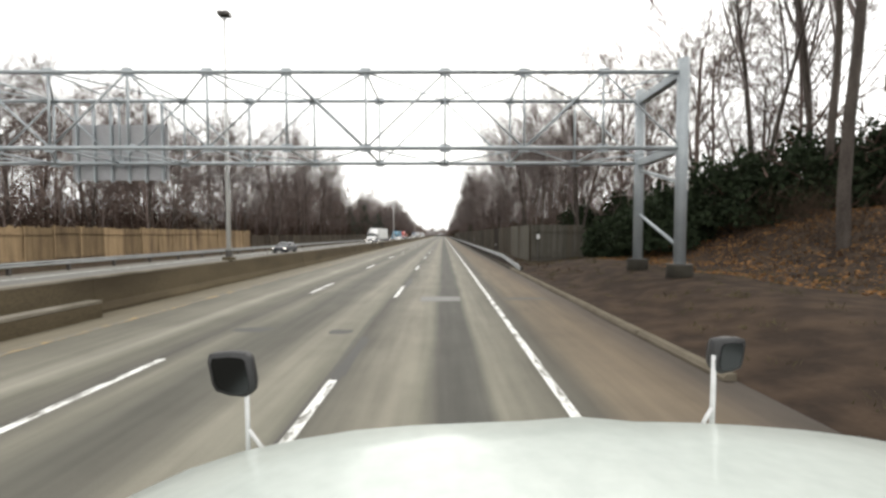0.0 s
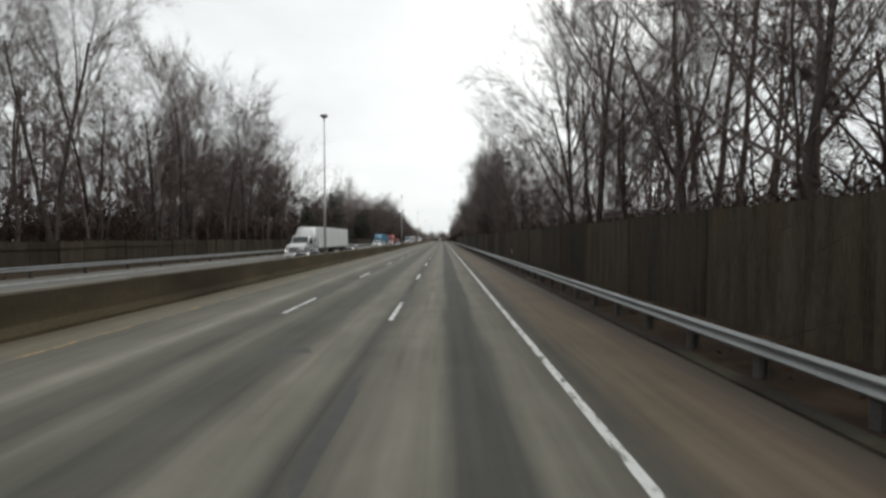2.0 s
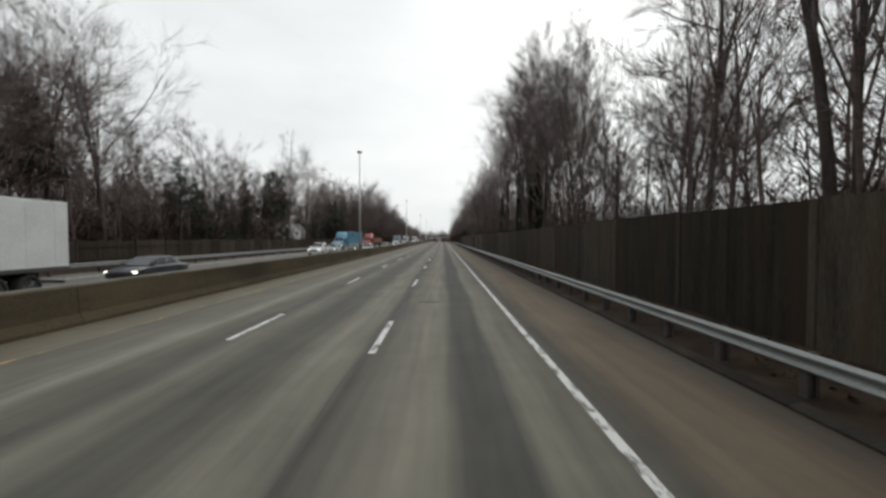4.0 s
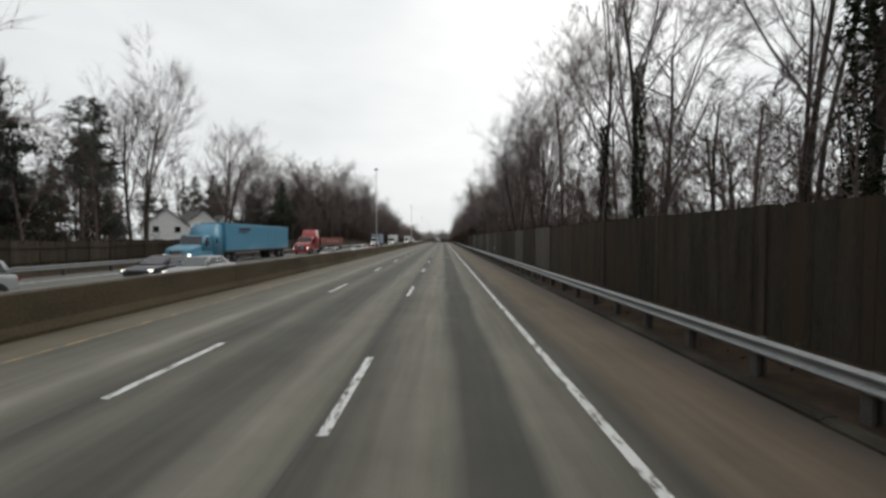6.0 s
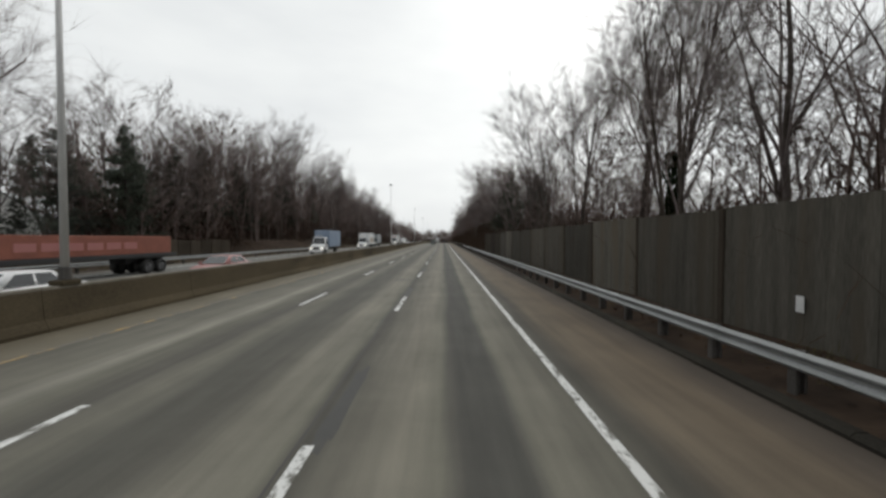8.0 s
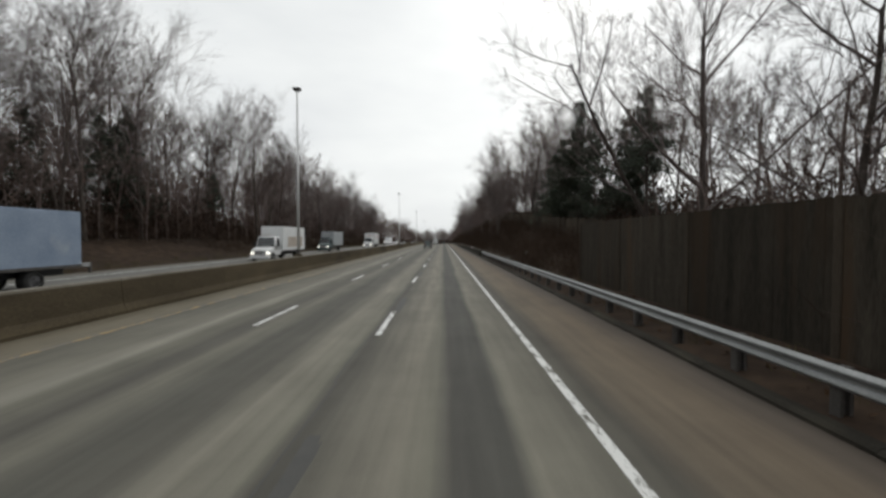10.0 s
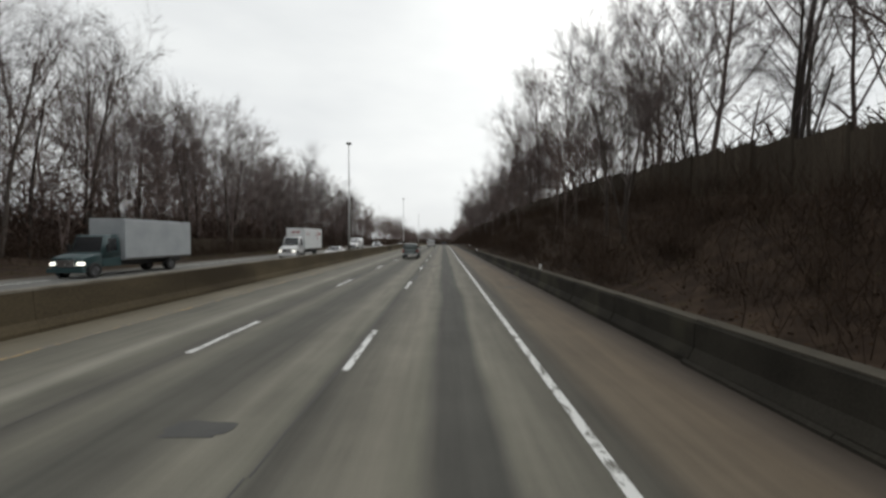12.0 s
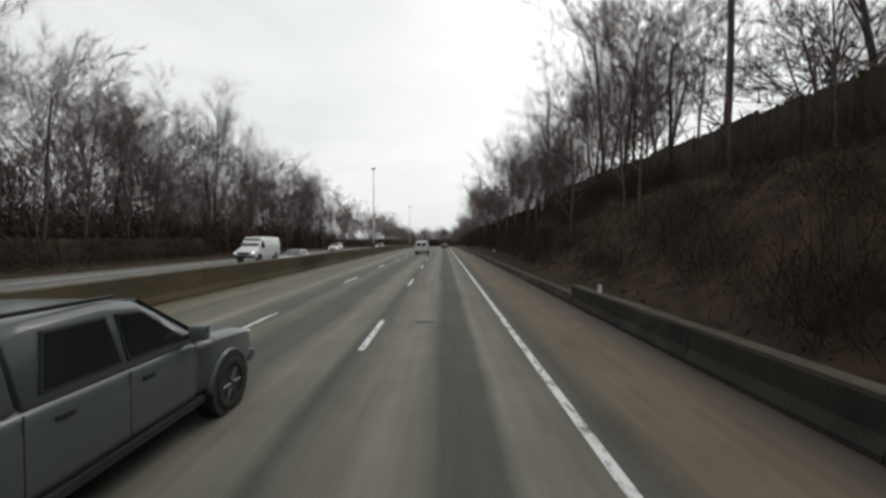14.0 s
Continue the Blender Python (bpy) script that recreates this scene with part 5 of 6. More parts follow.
def sedan(x, y, turn, paint, label, lit=True, group="", tall=0.0):
    c = thing("car", label, "car", (x, y, fall(y)), turn, group)
    t = tall
    shell("body", [(-2.28, 0.76, 0.36, 0.86 + t * 0.6), (-2.18, 0.85, 0.28, 0.94 + t * 0.6), (-1.3, 0.90, 0.24, 0.98 + t), (0.2, 0.90, 0.24, 0.97 + t), (1.1, 0.89, 0.24, 0.93 + t), (1.95, 0.85, 0.27, 0.82 + t * 0.8), (2.28, 0.74, 0.34, 0.68 + t * 0.6)], paint, c)
    if tall:
        cabin(c, paint, -2.05, 1.15, -1.85, 0.35, 0.95 + t, 1.46 + t * 1.2, 0.82, 0.66, ((0.08, 0.30), (0.33, 0.58), (0.61, 0.86)))
    else:
        cabin(c, paint, -1.75, 1.15, -1.05, 0.30, 0.93, 1.43, 0.80, 0.62, ((0.14, 0.46), (0.50, 0.84)))
    for sx in (-0.80, 0.80):
        for wy in (-1.38, 1.42):
            arch(c, sx, wy, 0.33)
            wheel(c, sx * 1.03, wy)
        part("headlight", boxed(sx - 0.20 if sx > 0 else sx - 0.02, sx + 0.02 if sx > 0 else sx + 0.20, 2.02, 2.25, 0.58 + t * 0.6, 0.72 + t * 0.6, 0.03), M_head if lit else M_lens, c)
        part("tail_light", boxed(sx - 0.16 if sx > 0 else sx - 0.02, sx + 0.02 if sx > 0 else sx + 0.16, -2.29, -2.20, 0.66 + t * 0.6, 0.84 + t * 0.6, 0.02), M_red_lens, c)
        part("mirror", boxed(sx * 1.12 - 0.09, sx * 1.12 + 0.09, 0.78, 0.90, 0.95 + t, 1.08 + t, 0.03), paint, c)
    part("grille", boxed(-0.45, 0.45, 2.20, 2.295, 0.40, 0.60 + t * 0.6, 0.02), M_black, c)
    part("bumper", boxed(-0.78, 0.78, -2.34, -2.24, 0.36, 0.56, 0.03), paint, c)
    return c


def pickup(x, y, turn, paint, label, lit=False, group="", capped=True):
    """Crew-cab pickup, 5.6 m long; capped: with a windowed cap over the bed."""
    c = thing("pickup_truck", label, "pickup truck", (x, y, fall(y)), turn, group)
    shell("body", [(-2.80, 0.86, 0.54, 1.14), (-2.70, 0.93, 0.48, 1.19), (-1.2, 0.95, 0.44, 1.21), (0.95, 0.95, 0.44, 1.20), (1.06, 0.95, 0.44, 1.19)], paint, c)
    bm = bmesh.new()
    loft(bm, [ring(1.04, 0.945, 0.46, 1.195, 0.84), ring(1.5, 0.945, 0.46, 1.18, 0.83), ring(2.0, 0.93, 0.47, 1.14, 0.80), ring(2.4, 0.895, 0.49, 1.08, 0.77), ring(2.62, 0.84, 0.52, 1.0, 0.74), ring(2.74, 0.76, 0.56, 0.88, 0.72)])
    bmesh.ops.bevel(bm, geom=list(bm.edges), offset=0.03, segments=2, affect="EDGES", clamp_overlap=True)
    part("hood", bm, paint, c, "", True)

    def house_of(name, rings, sides):
        """A rounded cab: rings of a section that narrows and curves in to the roof."""
        bm = bmesh.new()
        out = []
        for yy, zb, zt, hb, hr in rings:
            out.append([(-hb, yy, zb), (hb, yy, zb), (hb + (hr - hb) * 0.60, yy, zb + (zt - zb) * 0.55), (hr, yy, zt - 0.09), (hr - 0.06, yy, zt - 0.025), (hr - 0.20, yy, zt), (-hr + 0.20, yy, zt), (-hr + 0.06, yy, zt - 0.025), (-hr, yy, zt - 0.09), (-hb - (hr - hb) * 0.60, yy, zb + (zt - zb) * 0.55)])
        loft(bm, out)
        bmesh.ops.bevel(bm, geom=list(bm.edges), offset=0.02, segments=1, affect="EDGES", clamp_overlap=True)
        h = part(name, bm, paint, c, "", True)
        for quad in sides:
            for s in (1, -1):
                q = [(s * px, py, pz) for px, py, pz in (quad if s > 0 else (quad[1], quad[0], quad[3], quad[2]))]
                f = pane("window_frame", q, -0.035, 1.035, -0.06, 1.06, M_black, h, lift=0.010, thick=0.03)
                pane("side_window", q, 0, 1, 0, 1, M_glass, f, lift=0.016, thick=0.02)
        return h

    cab = house_of("cab", [(-0.98, 1.19, 1.80, 0.91, 0.74), (-0.80, 1.19, 1.84, 0.91, 0.75), (-0.1, 1.19, 1.87, 0.91, 0.75), (0.36, 1.19, 1.82, 0.91, 0.74), (0.62, 1.19, 1.66, 0.91, 0.78), (1.06, 1.19, 1.36, 0.90, 0.84), (1.26, 1.18, 1.24, 0.89, 0.86)],
                   [[(0.895, -0.82, 1.28), (0.895, -0.08, 1.28), (0.782, -0.12, 1.70), (0.782, -0.70, 1.70)], [(0.895, 0.05, 1.28), (0.895, 0.84, 1.28), (0.790, 0.34, 1.68), (0.782, 0.03, 1.70)]])
    pane("windscreen", [(0.84, 1.24, 1.26), (-0.84, 1.24, 1.26), (-0.70, 0.40, 1.81), (0.70, 0.40, 1.81)], 0.04, 0.96, 0.05, 0.95, M_glass, cab, lift=0.035, thick=0.04)
    cap = cab
    if not capped:
        part("bed_floor", boxed(-0.78, 0.78, -2.62, -1.1, 1.215, 1.23), M_black, c, "dark open load bed")
        for sx in (-1, 1):
            part("bed_rail", boxed(sx * 0.86 - 0.07, sx * 0.86 + 0.07, -2.72, -1.0, 1.19, 1.30, 0.03), paint, c)
            part("door_logo", boxed(sx * 0.952 - 0.004, sx * 0.952 + 0.004, 0.15, 0.6, 0.78, 1.0), P_dark, c, "plain dark logo shape")
        part("tailgate", boxed(-0.86, 0.86, -2.80, -2.70, 1.0, 1.30, 0.03), paint, c)
    if capped:
        cap = house_of("bed_cap", [(-2.72, 1.19, 1.70, 0.90, 0.74), (-2.62, 1.19, 1.83, 0.91, 0.75), (-1.08, 1.19, 1.87, 0.91, 0.75), (-1.02, 1.19, 1.85, 0.91, 0.75)],
                       [[(0.890, -2.45, 1.31), (0.890, -1.22, 1.31), (0.785, -1.24, 1.70), (0.785, -2.36, 1.70)]])
        for sx in (-0.5, -0.25, 0.0, 0.25, 0.5):
            part("roof_rib", boxed(sx - 0.03, sx + 0.03, -2.5, -1.15, 1.855, 1.89, 0.01), paint, cap)
    for sx in (-1, 1):
        if capped:
            part("roof_rail", boxed(sx * 0.66 - 0.02, sx * 0.66 + 0.02, -2.45, 0.15, 1.86, 1.90, 0.01), M_black, cap)
        for wy in (-1.75, 1.78):
            arch(c, sx * 0.845, wy, 0.40)
            bm = bmesh.new()
            bmesh.ops.create_cone(bm, cap_ends=False, segments=28, radius1=0.50, radius2=0.475, depth=0.10, matrix=Matrix.Translation((sx * 0.935, wy, 0.41)) @ Matrix.Rotation(math.pi / 2 * sx, 4, "Y"))
            bmesh.ops.delete(bm, geom=[v for v in bm.verts if v.co.z < 0.36], context="VERTS")
            bmesh.ops.solidify(bm, geom=list(bm.faces), thickness=0.05)
            part("wheel_flare", bm, paint, c, "", True)
            wheel(c, sx * 0.865, wy, 0.39, 0.25, 6)
        part("headlight", boxed(sx * 0.68 - 0.15, sx * 0.68 + 0.15, 2.48, 2.70, 0.80, 0.98, 0.04), M_head if lit else M_lens, c)
        part("tail_light", boxed(sx * 0.84 - 0.07, sx * 0.84 + 0.07, -2.83, -2.72, 0.82, 1.12, 0.02), M_red_lens, c)
        mirror = part("mirror", boxed(sx * 1.05 - 0.11, sx * 1.05 + 0.11, 0.86, 0.99, 1.23, 1.42, 0.05), paint, c)
        part("mirror_arm", boxed(sx * 0.93 - 0.05, sx * 0.93 + 0.05, 0.90, 0.97, 1.25, 1.31, 0.01), M_black, mirror)
        for hy in (-0.62, 0.30):
            part("door_handle", boxed(sx * 0.955 - 0.018, sx * 0.955 + 0.018, hy - 0.16, hy, 1.02, 1.065, 0.012), M_black, c)
        for sy in (-1.02, -0.02, 1.0):
            part("door_seam", boxed(sx * 0.949 - 0.003, sx * 0.949 + 0.003, sy - 0.005, sy + 0.005, 0.52, 1.17), M_black, c)
        part("sill", boxed(sx * 0.90 - 0.05, sx * 0.90 + 0.05, -1.2, 1.2, 0.36, 0.46, 0.02), M_black, c)
    part("grille", boxed(-0.50, 0.50, 2.62, 2.76, 0.66, 0.90, 0.03), M_black, c)
    part("front_bumper", boxed(-0.84, 0.84, 2.55, 2.82, 0.44, 0.64, 0.07), paint, c)
    part("rear_bumper", boxed(-0.90, 0.90, -2.95, -2.78, 0.48, 0.64, 0.03), M_chrome, c)
    bm = bmesh.new()
    rod(bm, (-0.60, 1.35, 1.15), (-0.60, 1.3, 1.9), 0.006, 0.003, 5)
    part("aerial", bm, M_black, c)
    return c


def cargo_van(x, y, turn, label, lit=False, group=""):
    """Full-size van, 5.6 m long, 2.0 m wide and 2.1 m high."""
    c = thing("van", label, "van", (x, y, fall(y)), turn, group)
    bm = bmesh.new()
    rings = []
    for yy, hw, z0, z1, hr in ((-2.80, 0.96, 0.46, 2.02, 0.80), (-2.72, 1.0, 0.42, 2.10, 0.84), (0.9, 1.0, 0.42, 2.10, 0.84), (1.35, 1.0, 0.42, 1.72, 0.86), (1.75, 0.99, 0.44, 1.28, 0.90), (2.6, 0.94, 0.46, 1.08, 0.86), (2.8, 0.86, 0.52, 0.90, 0.80)):
        zm = z0 + (z1 - z0) * 0.55
        rings.append([(-hw * 0.95, yy, z0), (hw * 0.95, yy, z0), (hw, yy, z0 + 0.15), (hw, yy, zm), (hr + 0.03, yy, z1 - 0.10), (hr - 0.06, yy, z1), (-hr + 0.06, yy, z1), (-hr - 0.03, yy, z1 - 0.10), (-hw, yy, zm), (-hw, yy, z0 + 0.15)])
    loft(bm, rings)
    bmesh.ops.bevel(bm, geom=list(bm.edges), offset=0.018, segments=1, affect="EDGES", clamp_overlap=True)
    part("body", bm, P_white, c, "", True)
    for sx in (-1, 1):
        d = part("rear_door", boxed(sx * 0.46 - 0.44, sx * 0.46 + 0.44, -2.845, -2.80, 0.62, 1.93, 0.02), P_white, c)
        part("window", boxed(sx * 0.43 - 0.29, sx * 0.43 + 0.29, -2.862, -2.846, 1.32, 1.80, 0.02), M_glass, d)
        part("handle", boxed(sx * 0.09 - 0.04, sx * 0.09 + 0.04, -2.87, -2.846, 1.05, 1.16, 0.01), M_black, d)
        part("tail_light", boxed(sx * 0.93 - 0.045, sx * 0.93 + 0.045, -2.85, -2.76, 0.80, 1.14, 0.015), M_red_lens, c)
        part("headlight", boxed(sx * 0.74 - 0.15, sx * 0.74 + 0.15, 2.66, 2.79, 0.74, 0.92, 0.03), M_head if lit else M_lens, c)
        part("mirror", boxed(sx * 1.14 - 0.10, sx * 1.14 + 0.10, 1.25, 1.38, 1.22, 1.52, 0.03), M_black, c)
        quad = [(1.0 * sx, 1.55, 1.28), (1.0 * sx, 0.75, 1.28), (0.86 * sx, 0.75, 1.85), (0.86 * sx, 1.15, 1.85)] if sx < 0 else [(1.0, 0.75, 1.28), (1.0, 1.55, 1.28), (0.86, 1.15, 1.85), (0.86, 0.75, 1.85)]
        pane("side_window", quad, 0.05, 0.95, 0.05, 0.9, M_glass, c, lift=0.03, thick=0.03)
        for wy in (-1.75, 1.75):
            arch(c, sx * 0.885, wy, 0.37)
            wheel(c, sx * 0.90, wy, 0.37, 0.24, 6)
    pane("windscreen", [(0.93, 1.70, 1.33), (-0.93, 1.70, 1.33), (-0.82, 1.0, 2.0), (0.82, 1.0, 2.0)], 0.05, 0.95, 0.05, 0.95, M_glass, c, lift=0.03, thick=0.03)
    part("rear_bumper", boxed(-0.98, 0.98, -2.98, -2.80, 0.44, 0.62, 0.03), M_black, c, "black step bumper")
    part("front_bumper", boxed(-0.94, 0.94, 2.72, 2.92, 0.44, 0.64, 0.04), M_black, c)
    part("grille", boxed(-0.55, 0.55, 2.74, 2.83, 0.68, 0.88, 0.02), M_black, c)
    part("plate_bar", boxed(-0.16, 0.16, -2.862, -2.846, 0.80, 0.93), M_sign, c)
    for ry in (-1.6, 0.2):
        part("roof_rack", boxed(-0.75, 0.75, ry - 0.03, ry + 0.03, 2.12, 2.17, 0.01), M_sign, c)
    return c


def tractor(c, paint, sleeper=True):
    """Long-nosed tractor unit; its front bumper is at y = 0 and it runs back to y = -7."""
    bm = bmesh.new()
    loft(bm, [ring(-2.05, 1.12, 0.62, 1.95, 0.80), ring(-1.2, 1.12, 0.60, 1.86, 0.78), ring(-0.5, 1.08, 0.58, 1.70, 0.76), ring(-0.12, 0.98, 0.58, 1.50, 0.74)])
    bmesh.ops.bevel(bm, geom=list(bm.edges), offset=0.03, segments=1, affect="EDGES", clamp_overlap=True)
    part("hood", bm, paint, c, "", True)
    cab = cabin(c, paint, -3.65, -1.95, -3.6, -2.45, 1.30, 2.80, 1.16, 1.05, ((0.28, 0.74),), rear=False, v0=0.36, v1=0.86, name="cab")
    part("cab_base", boxed(-1.15, 1.15, -3.64, -2.02, 0.66, 1.31, 0.03), paint, c)
    if sleeper:
        bm = bmesh.new()
        loft(bm, [[(-1.2, -5.45, 0.72), (1.2, -5.45, 0.72), (1.2, -3.62, 0.72), (-1.2, -3.62, 0.72)], [(-1.2, -5.45, 2.7), (1.2, -5.45, 2.7), (1.2, -3.55, 2.7), (-1.2, -3.55, 2.7)], [(-1.1, -5.42, 3.95), (1.1, -5.42, 3.95), (1.02, -4.25, 3.88), (-1.02, -4.25, 3.88)]])
        bmesh.ops.bevel(bm, geom=list(bm.edges), offset=0.07, segments=2, affect="EDGES", clamp_overlap=True)
        s = part("sleeper", bm, paint, c, "", True)
        for sx in (-1, 1):
            part("sleeper_window", boxed(sx * 1.205 - 0.01, sx * 1.205 + 0.01, -4.5, -4.15, 2.05, 2.5, 0.02), M_glass, s)
    part("grille", boxed(-0.62, 0.62, -0.16, -0.06, 0.75, 1.42, 0.03), M_chrome, c)
    part("bumper", boxed(-1.18, 1.18, -0.35, 0.0, 0.32, 0.66, 0.06), paint, c)
    part("chassis", boxed(-0.45, 0.45, -8.2, -0.4, 0.62, 0.92), M_black, c)
    for sx in (-1, 1):
        part("headlight", boxed(sx * 0.92 - 0.17, sx * 0.92 + 0.17, -0.42, -0.14, 0.86, 1.12, 0.04), M_head, c)
        part("fender", boxed(sx * 1.10 - 0.12, sx * 1.10 + 0.12, -1.95, -0.45, 0.95, 1.20, 0.05), paint, c)
        part("fuel_tank", rod(bmesh.new(), (sx * 0.92, -5.0, 0.72), (sx * 0.92, -3.3, 0.72), 0.30, None, 14), M_chrome, c, "", True)
        part("mirror", boxed(sx * 1.42 - 0.10, sx * 1.42 + 0.10, -2.25, -2.15, 1.75, 2.35, 0.03), M_black, c)
        part("mirror_arm", boxed(sx * 1.28 - 0.14, sx * 1.28 + 0.14, -2.22, -2.18, 2.0, 2.05), M_black, c)
        wheel(c, sx * 1.04, -1.2, 0.51, 0.30, 8)
        for wy in (-6.3, -7.6):
            wheel(c, sx * 0.95, wy, 0.51, 0.55, 8)


def semi(x, y, turn, paint, box_mat, label, kind="box", marks=None):
    c = thing("semi_truck", label, "truck", (x, y, fall(y)), turn)
    tractor(c, paint)
    y1, y0 = -5.75, -21.9
    if kind == "box":
        tr = part("trailer", boxed(-1.29, 1.29, y0, y1, 1.12, 4.08, 0.03), box_mat, c, "smooth box trailer")
        for i, yy in enumerate(frange(y0 + 0.6, y1 - 0.6, 1.2)):
            for sx in (-1, 1):
                part("panel_seam", boxed(sx * 1.294 - 0.004, sx * 1.294 + 0.004, yy - 0.02, yy + 0.02, 1.3, 3.95), box_mat, tr)
        for sx in (-1, 1):
            part("side_rail", boxed(sx * 1.30 - 0.015, sx * 1.30 + 0.015, y0, y1, 1.10, 1.26), M_steel_dull, tr)
            if marks:
                for k, (ma, mb, za, zb) in enumerate(((-2.6, -5.2, 3.35, 3.62), (-2.6, -4.4, 3.05, 3.25))):
                    part("lettering_bar", boxed(sx * 1.296 - 0.006, sx * 1.296 + 0.006, y1 + mb, y1 + ma, za, zb), marks, tr)
    else:
        tr = part("trailer", boxed(-1.28, 1.28, y0, y1, 1.15, 1.42, 0.03), M_black, c, "flat trailer deck")
        part("load", boxed(-1.22, 1.22, y0 + 0.6, y1 - 0.9, 1.43, 2.65, 0.04), box_mat, c, "rust-red tarped load")
        for sx in (-1, 1):
            for k in range(6):
                part("load_bar", boxed(sx * 1.228 - 0.008, sx * 1.228 + 0.008, y0 + 4.0 + k * 1.35, y0 + 5.1 + k * 1.35, 1.78, 2.22), P_pink, c, "pale illegible marking")
    for sx in (-1, 1):
        for wy in (y0 + 1.6, y0 + 2.9):
            wheel(c, sx * 0.95, wy, 0.51, 0.55, 8)
        part("landing_leg", boxed(sx * 0.7 - 0.06, sx * 0.7 + 0.06, y1 - 2.9, y1 - 2.75, 0.35, 1.15), M_steel_dull, c)
    part("slider_frame", boxed(-0.55, 0.55, y0 + 0.6, y0 + 4.2, 0.75, 1.12), M_black, c)
    part("rear_guard", boxed(-1.1, 1.1, y0, y0 + 0.1, 0.5, 0.62), M_steel_dull, c)
    return c


def box_truck(x, y, turn, paint, box_mat, label, mark=None, panel=None):
    c = thing("box_truck", label, "truck", (x, y, fall(y)), turn)
    shell("hood", [(-1.55, 1.05, 0.62, 1.62, 0.8), (-0.8, 1.03, 0.60, 1.52, 0.78), (-0.15, 0.94, 0.60, 1.30, 0.76)], paint, c)
    cabin(c, paint, -3.0, -1.4, -2.95, -1.85, 1.20, 2.72, 1.08, 0.95, ((0.2, 0.74),), rear=False, v0=0.3, v1=0.86, name="cab")
    part("cab_base", boxed(-1.07, 1.07, -2.99, -1.5, 0.66, 1.21, 0.03), paint, c)
    b = part("cargo_box", boxed(-1.24, 1.24, -10.2, -3.15, 1.02, 3.85, 0.04), box_mat, c)
    for sx in (-1, 1):
        part("side_rail", boxed(sx * 1.245 - 0.012, sx * 1.245 + 0.012, -10.2, -3.15, 1.0, 1.14), M_steel_dull, b)
        if panel:
            part("side_panel", boxed(sx * 1.250 - 0.006, sx * 1.250 + 0.006, -9.3, -4.6, 1.5, 2.7, 0.004), panel, b, "faded brown painted panel")
        if mark:
            for at, size in ((-8.3, 1.0), (-4.0, 0.5)):
                bm = bmesh.new()
                ring_a, ring_b = [], []
                for k in range(13):
                    a = math.radians(60 + 20 * k)
                    inner = 0.42 + 0.10 * abs(k - 6) / 6
                    for lst, r in ((ring_a, 0.60), (ring_b, inner)):
                        lst.append(bm.verts.new((sx * 1.252, at - size * r * math.cos(a) * 0.9, 3.05 + size * r * math.sin(a))))
                for k in range(12):
                    bm.faces.new((ring_a[k], ring_a[k + 1], ring_b[k + 1], ring_b[k]))
                bmesh.ops.recalc_face_normals(bm, faces=bm.faces)
                bmesh.ops.solidify(bm, geom=list(bm.faces), thickness=0.008)
                part("logo_arc", bm, mark, b, "plain crescent logo shape")
                part("logo_bar", boxed(sx * 1.250 - 0.006, sx * 1.250 + 0.006, at - size * 1.25, at - size * 0.1, 2.95, 2.95 + 0.32 * size, 0.004), mark, b, "plain logo bar")
            part("front_logo_bar", boxed(sx * 0.30 - 0.22, sx * 0.30 + 0.22, -3.152, -3.138, 3.20, 3.42, 0.004), mark, b, "plain logo bar")
        wheel(c, sx * 0.96, -0.95, 0.48, 0.28, 8)
        wheel(c, sx * 0.90, -7.9, 0.48, 0.5, 8)
        part("headlight", boxed(sx * 0.82 - 0.16, sx * 0.82 + 0.16, -0.34, -0.10, 0.82, 1.02, 0.03), M_head, c)
        part("mirror", boxed(sx * 1.28 - 0.1, sx * 1.28 + 0.1, -1.75, -1.65, 1.6, 2.1, 0.03), M_black, c)
    part("grille", boxed(-0.55, 0.55, -0.16, -0.06, 0.72, 1.18, 0.03), M_chrome, c)
    part("bumper", boxed(-1.1, 1.1, -0.3, 0.0, 0.36, 0.64, 0.05), paint, c)
    part("chassis", boxed(-0.45, 0.45, -10.0, -0.4, 0.6, 1.02), M_black, c)
    return c


# our side of the road
cargo_van(-3.40, 425.5, 0, "white full-size cargo van with dark rear windows, driving ahead")
sedan(0.4, 470.0, 0, P_dark, "dark compact car far ahead on the open road", False)
pickup(-4.05, 364.2, 0, P_grey, "grey-green crew-cab pickup with bed cap in the next lane")
# oncoming traffic
pickup(-18.5, 163.2, 180, P_white, "white crew-cab pickup with an open bed and dark door logo", True, "oncoming cars", False)
semi(-18.3, 100.4, 180, P_white, P_box, "white long-nosed semi truck with white box trailer")
semi(-23.6, 191.5, 180, P_blue, P_blue, "sky-blue semi truck with blue box trailer", marks=P_dark)
semi(-22.4, 218.5, 180, P_red, P_rust, "bright red semi truck hauling a rust-red load on a flat trailer", "flat")
box_truck(-19.3, 361.9, 180, P_white, P_box, "white box truck with plain red logo shape", P_red)
box_truck(-23.0, 337.0, 180, P_teal, P_greybox, "dark teal-cab truck with grey cargo box")
delivery = cargo_van(-19.6, 402.5, 180, "tall white delivery van with lit headlights", True)
delivery.scale = (1.06, 1.1, 1.24)
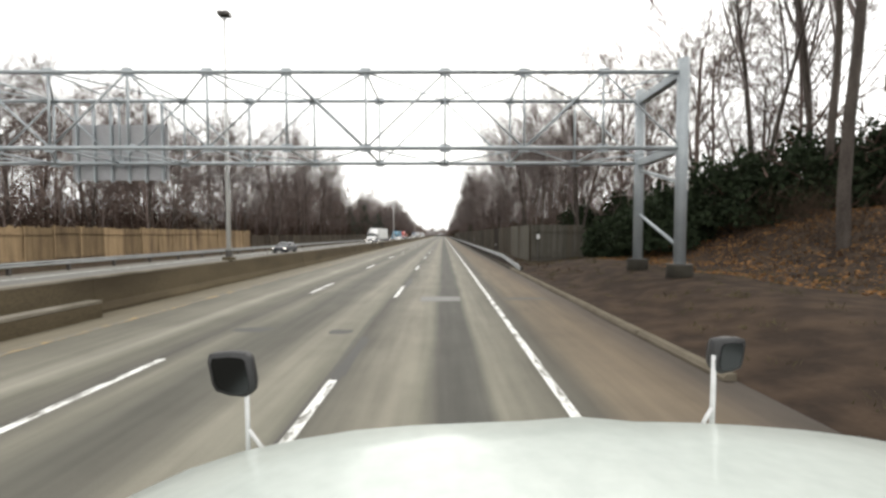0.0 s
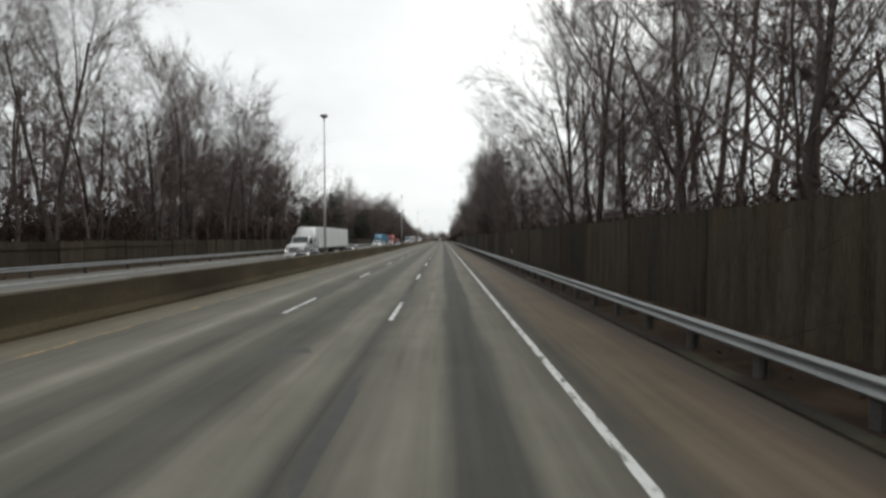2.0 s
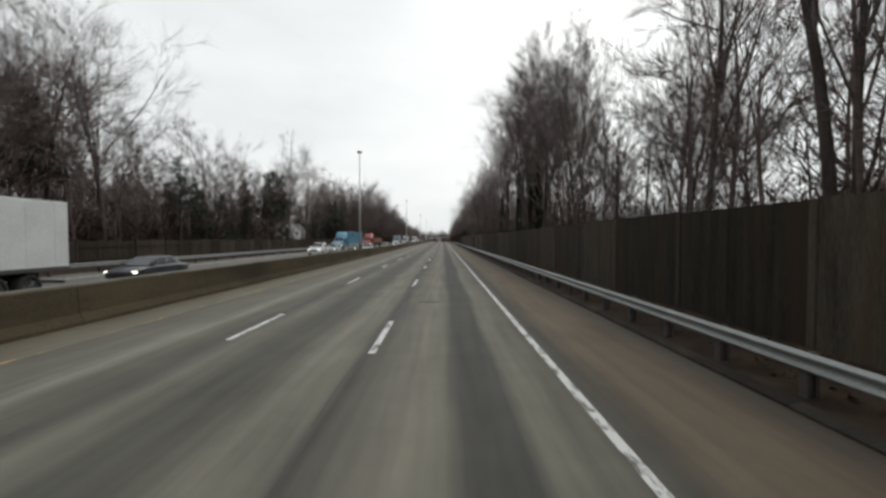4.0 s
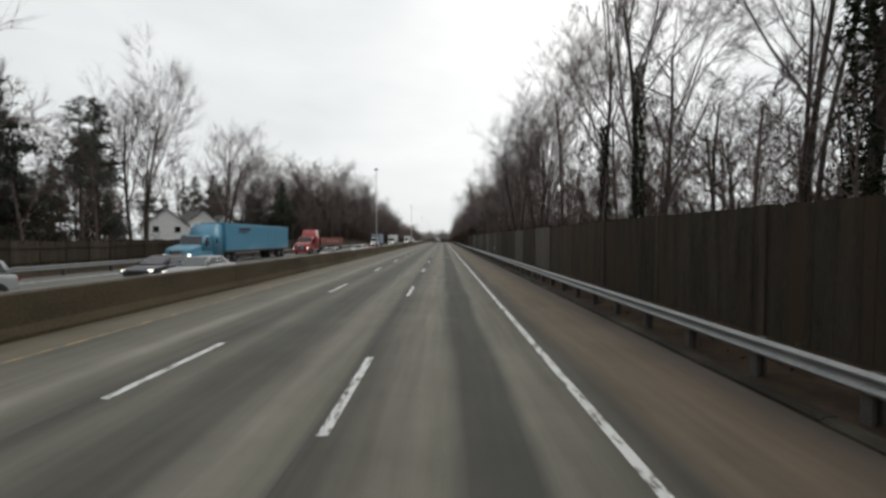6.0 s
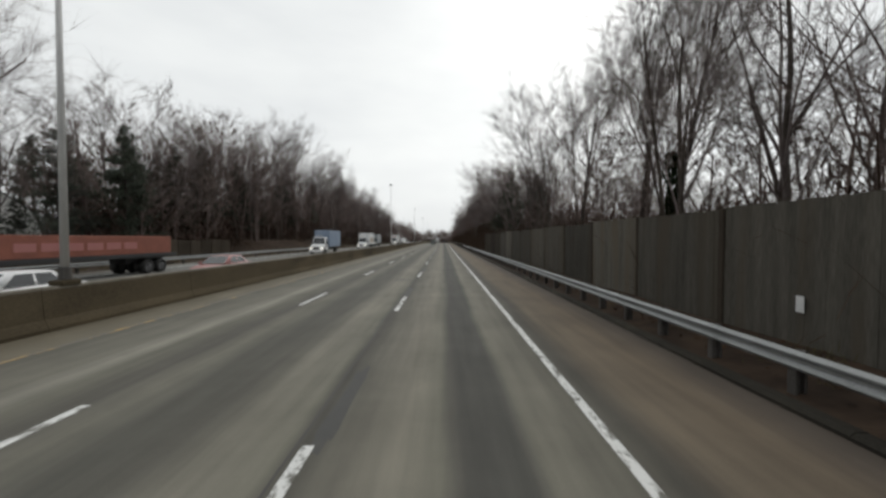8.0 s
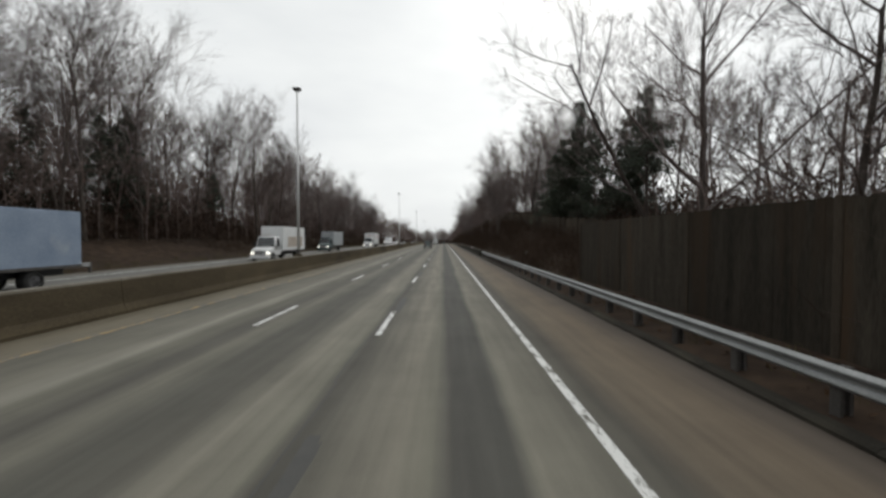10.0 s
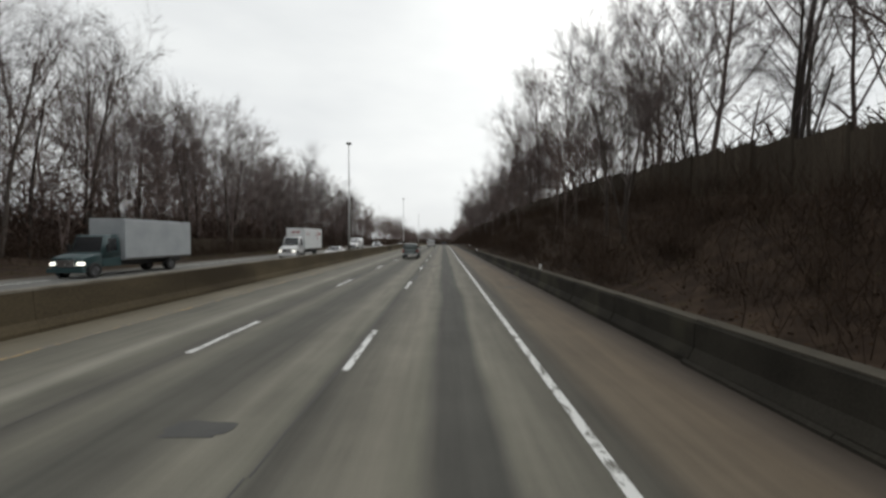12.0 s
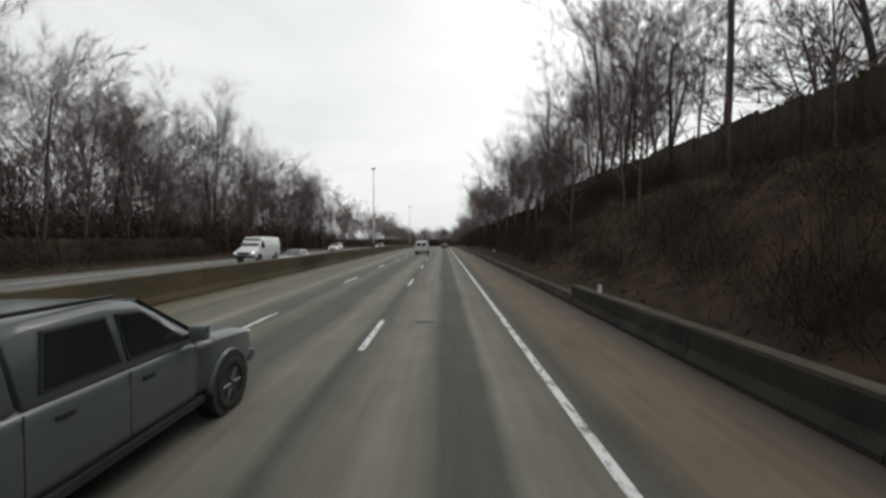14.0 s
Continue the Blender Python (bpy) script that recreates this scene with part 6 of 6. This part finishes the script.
for x, y, p, lab, tall in ((-14.6, 180.5, P_silver, "silver hatchback overtaking on the oncoming side", 0.0), (-14.0, 205.5, P_tan, "tan sedan in the oncoming inner lane", 0.0),
                           (-14.0, 221.5, P_white, "white sedan with lit headlights", 0.0), (-14.0, 364.5, P_white, "white sedan beside a box truck", 0.0),
                           (-14.0, 398.0, P_silver, "silver sedan on the oncoming side", 0.0), (-18.6, 171.0, P_silver, "silver crossover with lit headlights", 0.12),
                           (-17.6, 181.5, P_dark, "dark sedan on the oncoming side", 0.0), (-21.4, 440.0, P_white, "white crossover far ahead oncoming", 0.15),
                           (-14.0, 448.0, P_white, "white sedan far ahead oncoming", 0.0), (-17.6, 128.0, P_dark, "dark sedan behind the white trailer", 0.0),
                           (-21.4, 54.0, P_dark, "dark sedan passing on the far carriageway", 0.0), (-17.0, 101.5, P_dark, "dark sedan beside the white semi truck", 0.0), (-14.0, 234.0, P_pink, "faded red sedan on the oncoming side", 0.0)):
    sedan(x, y, 180, p, lab, True, "oncoming cars", tall)
box_truck(-20.3, 272.0, 180, P_white, P_bluebox, "white-cab truck with a faded blue cargo box and lit headlights")


# ---- the front of the truck that carries the camera, at its starting place ----
def truck_front():
    c = thing("truck_front", "pale white truck hood with black fender mirrors", "truck", (0.0, 0.0, 0.0))
    bm = bmesh.new()
    rings = []
    for y, drop, pinch in ((0.42, -0.12, 1.0), (0.8, -0.07, 1.0), (1.1, -0.03, 1.0), (1.3, 0.0, 1.0), (1.45, 0.08, 1.0), (1.6, 0.18, 0.99), (1.75, 0.30, 0.97), (1.9, 0.50, 0.93), (1.98, 0.72, 0.88)):
        top = []
        for k in range(17):
            x = -1.22 + 2.97 * k / 16
            u = x - 0.58
            z = 1.848 - (0.046 * abs(u) ** 3.5 if u < 0 else 0.085 * abs(u) ** 2.3) - drop
            z += 0.018 * math.exp(-((x - 0.42) / 0.12) ** 2) - 0.012 * math.exp(-((x + 0.55) / 0.06) ** 2)
            top.append((0.27 + (x - 0.27) * pinch, y, z))
        rings.append([(top[0][0], y, 0.72), (top[-1][0], y, 0.72)] + top[::-1])
    loft(bm, rings)
    part("hood", bm, M_hood, c, "pale glossy hood", True)
    part("grille", boxed(-0.35, 0.85, 1.96, 2.03, 0.74, 1.05, 0.02), M_chrome, c)
    part("bumper", boxed(-1.1, 1.6, 1.85, 2.16, 0.36, 0.71, 0.06), M_hood, c)
    for sx in (-1, 1):
        wheel(c, 0.27 + sx * 1.26, 1.15, 0.51, 0.30, 8)
        part("headlight", boxed(0.27 + sx * 0.95 - 0.15, 0.27 + sx * 0.95 + 0.15, 1.90, 2.02, 0.80, 1.04, 0.03), M_lens, c)
    for sx, mx, mz, w, h, tilt in ((-1, -0.777, 1.954, 0.158, 0.172, 6), (1, 1.05, 2.025, 0.105, 0.135, -4)):
        bm = bmesh.new()
        foot = 1.64 if sx < 0 else 1.76
        rod(bm, (mx - 0.055 * sx, 1.45, foot - 0.06), (mx - 0.052 * sx, 1.45, mz), 0.009, None, 8)
        rod(bm, (mx - 0.055 * sx, 1.45, foot + 0.11 if sx < 0 else foot + 0.07), (mx - (0.135 if sx < 0 else 0.10) * sx, 1.43, foot + 0.02), 0.007, None, 8)
        st = part("mirror_stalk", bm, M_lens, c, "thin pale mirror stalk", True)
        for nm, (ax, bx, ay, by, az, bz, bev), mt, lab in (("mirror_head", (-w / 2, w / 2, -0.02, 0.05, -h / 2, h / 2, 0.022), M_black, "black plastic mirror housing"),
                                                       ("mirror_glass", (-w / 2 + 0.014, w / 2 - 0.014, -0.027, -0.021, -h / 2 + 0.014, h / 2 - 0.014, 0.0), M_mirror, "convex mirror glass")):
            cx, cz, hx, hz = (ax + bx) / 2, (az + bz) / 2, (bx - ax) / 2, (bz - az) / 2
            shape = [(-1.0, 0.70), (-0.88, 0.98), (0.0, 0.96), (0.72, 0.84), (0.92, 0.62), (1.0, -0.45), (0.90, -0.86), (0.55, -1.0), (-0.20, -0.86), (-0.78, -0.62), (-0.92, -0.30)]
            bm = bmesh.new()
            loft(bm, [[(cx - sx * px * hx * k, yy, cz + pz * hz * k) for px, pz in shape] for yy, k in ((ay, 1.0), (ay + 0.6 * (by - ay), 0.98), (by, 0.80 if bev else 0.98))])
            bmesh.ops.transform(bm, matrix=pose(mx, 1.46, mz, 0, -tilt, 0), verts=bm.verts)
            part(nm, bm, mt, st, lab, nm == "mirror_head")
    return c


M_mirror = bpy.data.materials.new("mirror_glass")
M_mirror.use_nodes = True
M_mirror.node_tree.nodes["Principled BSDF"].inputs["Metallic"].default_value = 1.0
M_mirror.node_tree.nodes["Principled BSDF"].inputs["Roughness"].default_value = 0.12
M_mirror.node_tree.nodes["Principled BSDF"].inputs["Base Color"].default_value = (0.055, 0.058, 0.06, 1)
truck_front()
box_truck(-19.6, 303.5, 180, P_white, P_box, "white box truck with a faded brown panel on its side", None, P_faded)
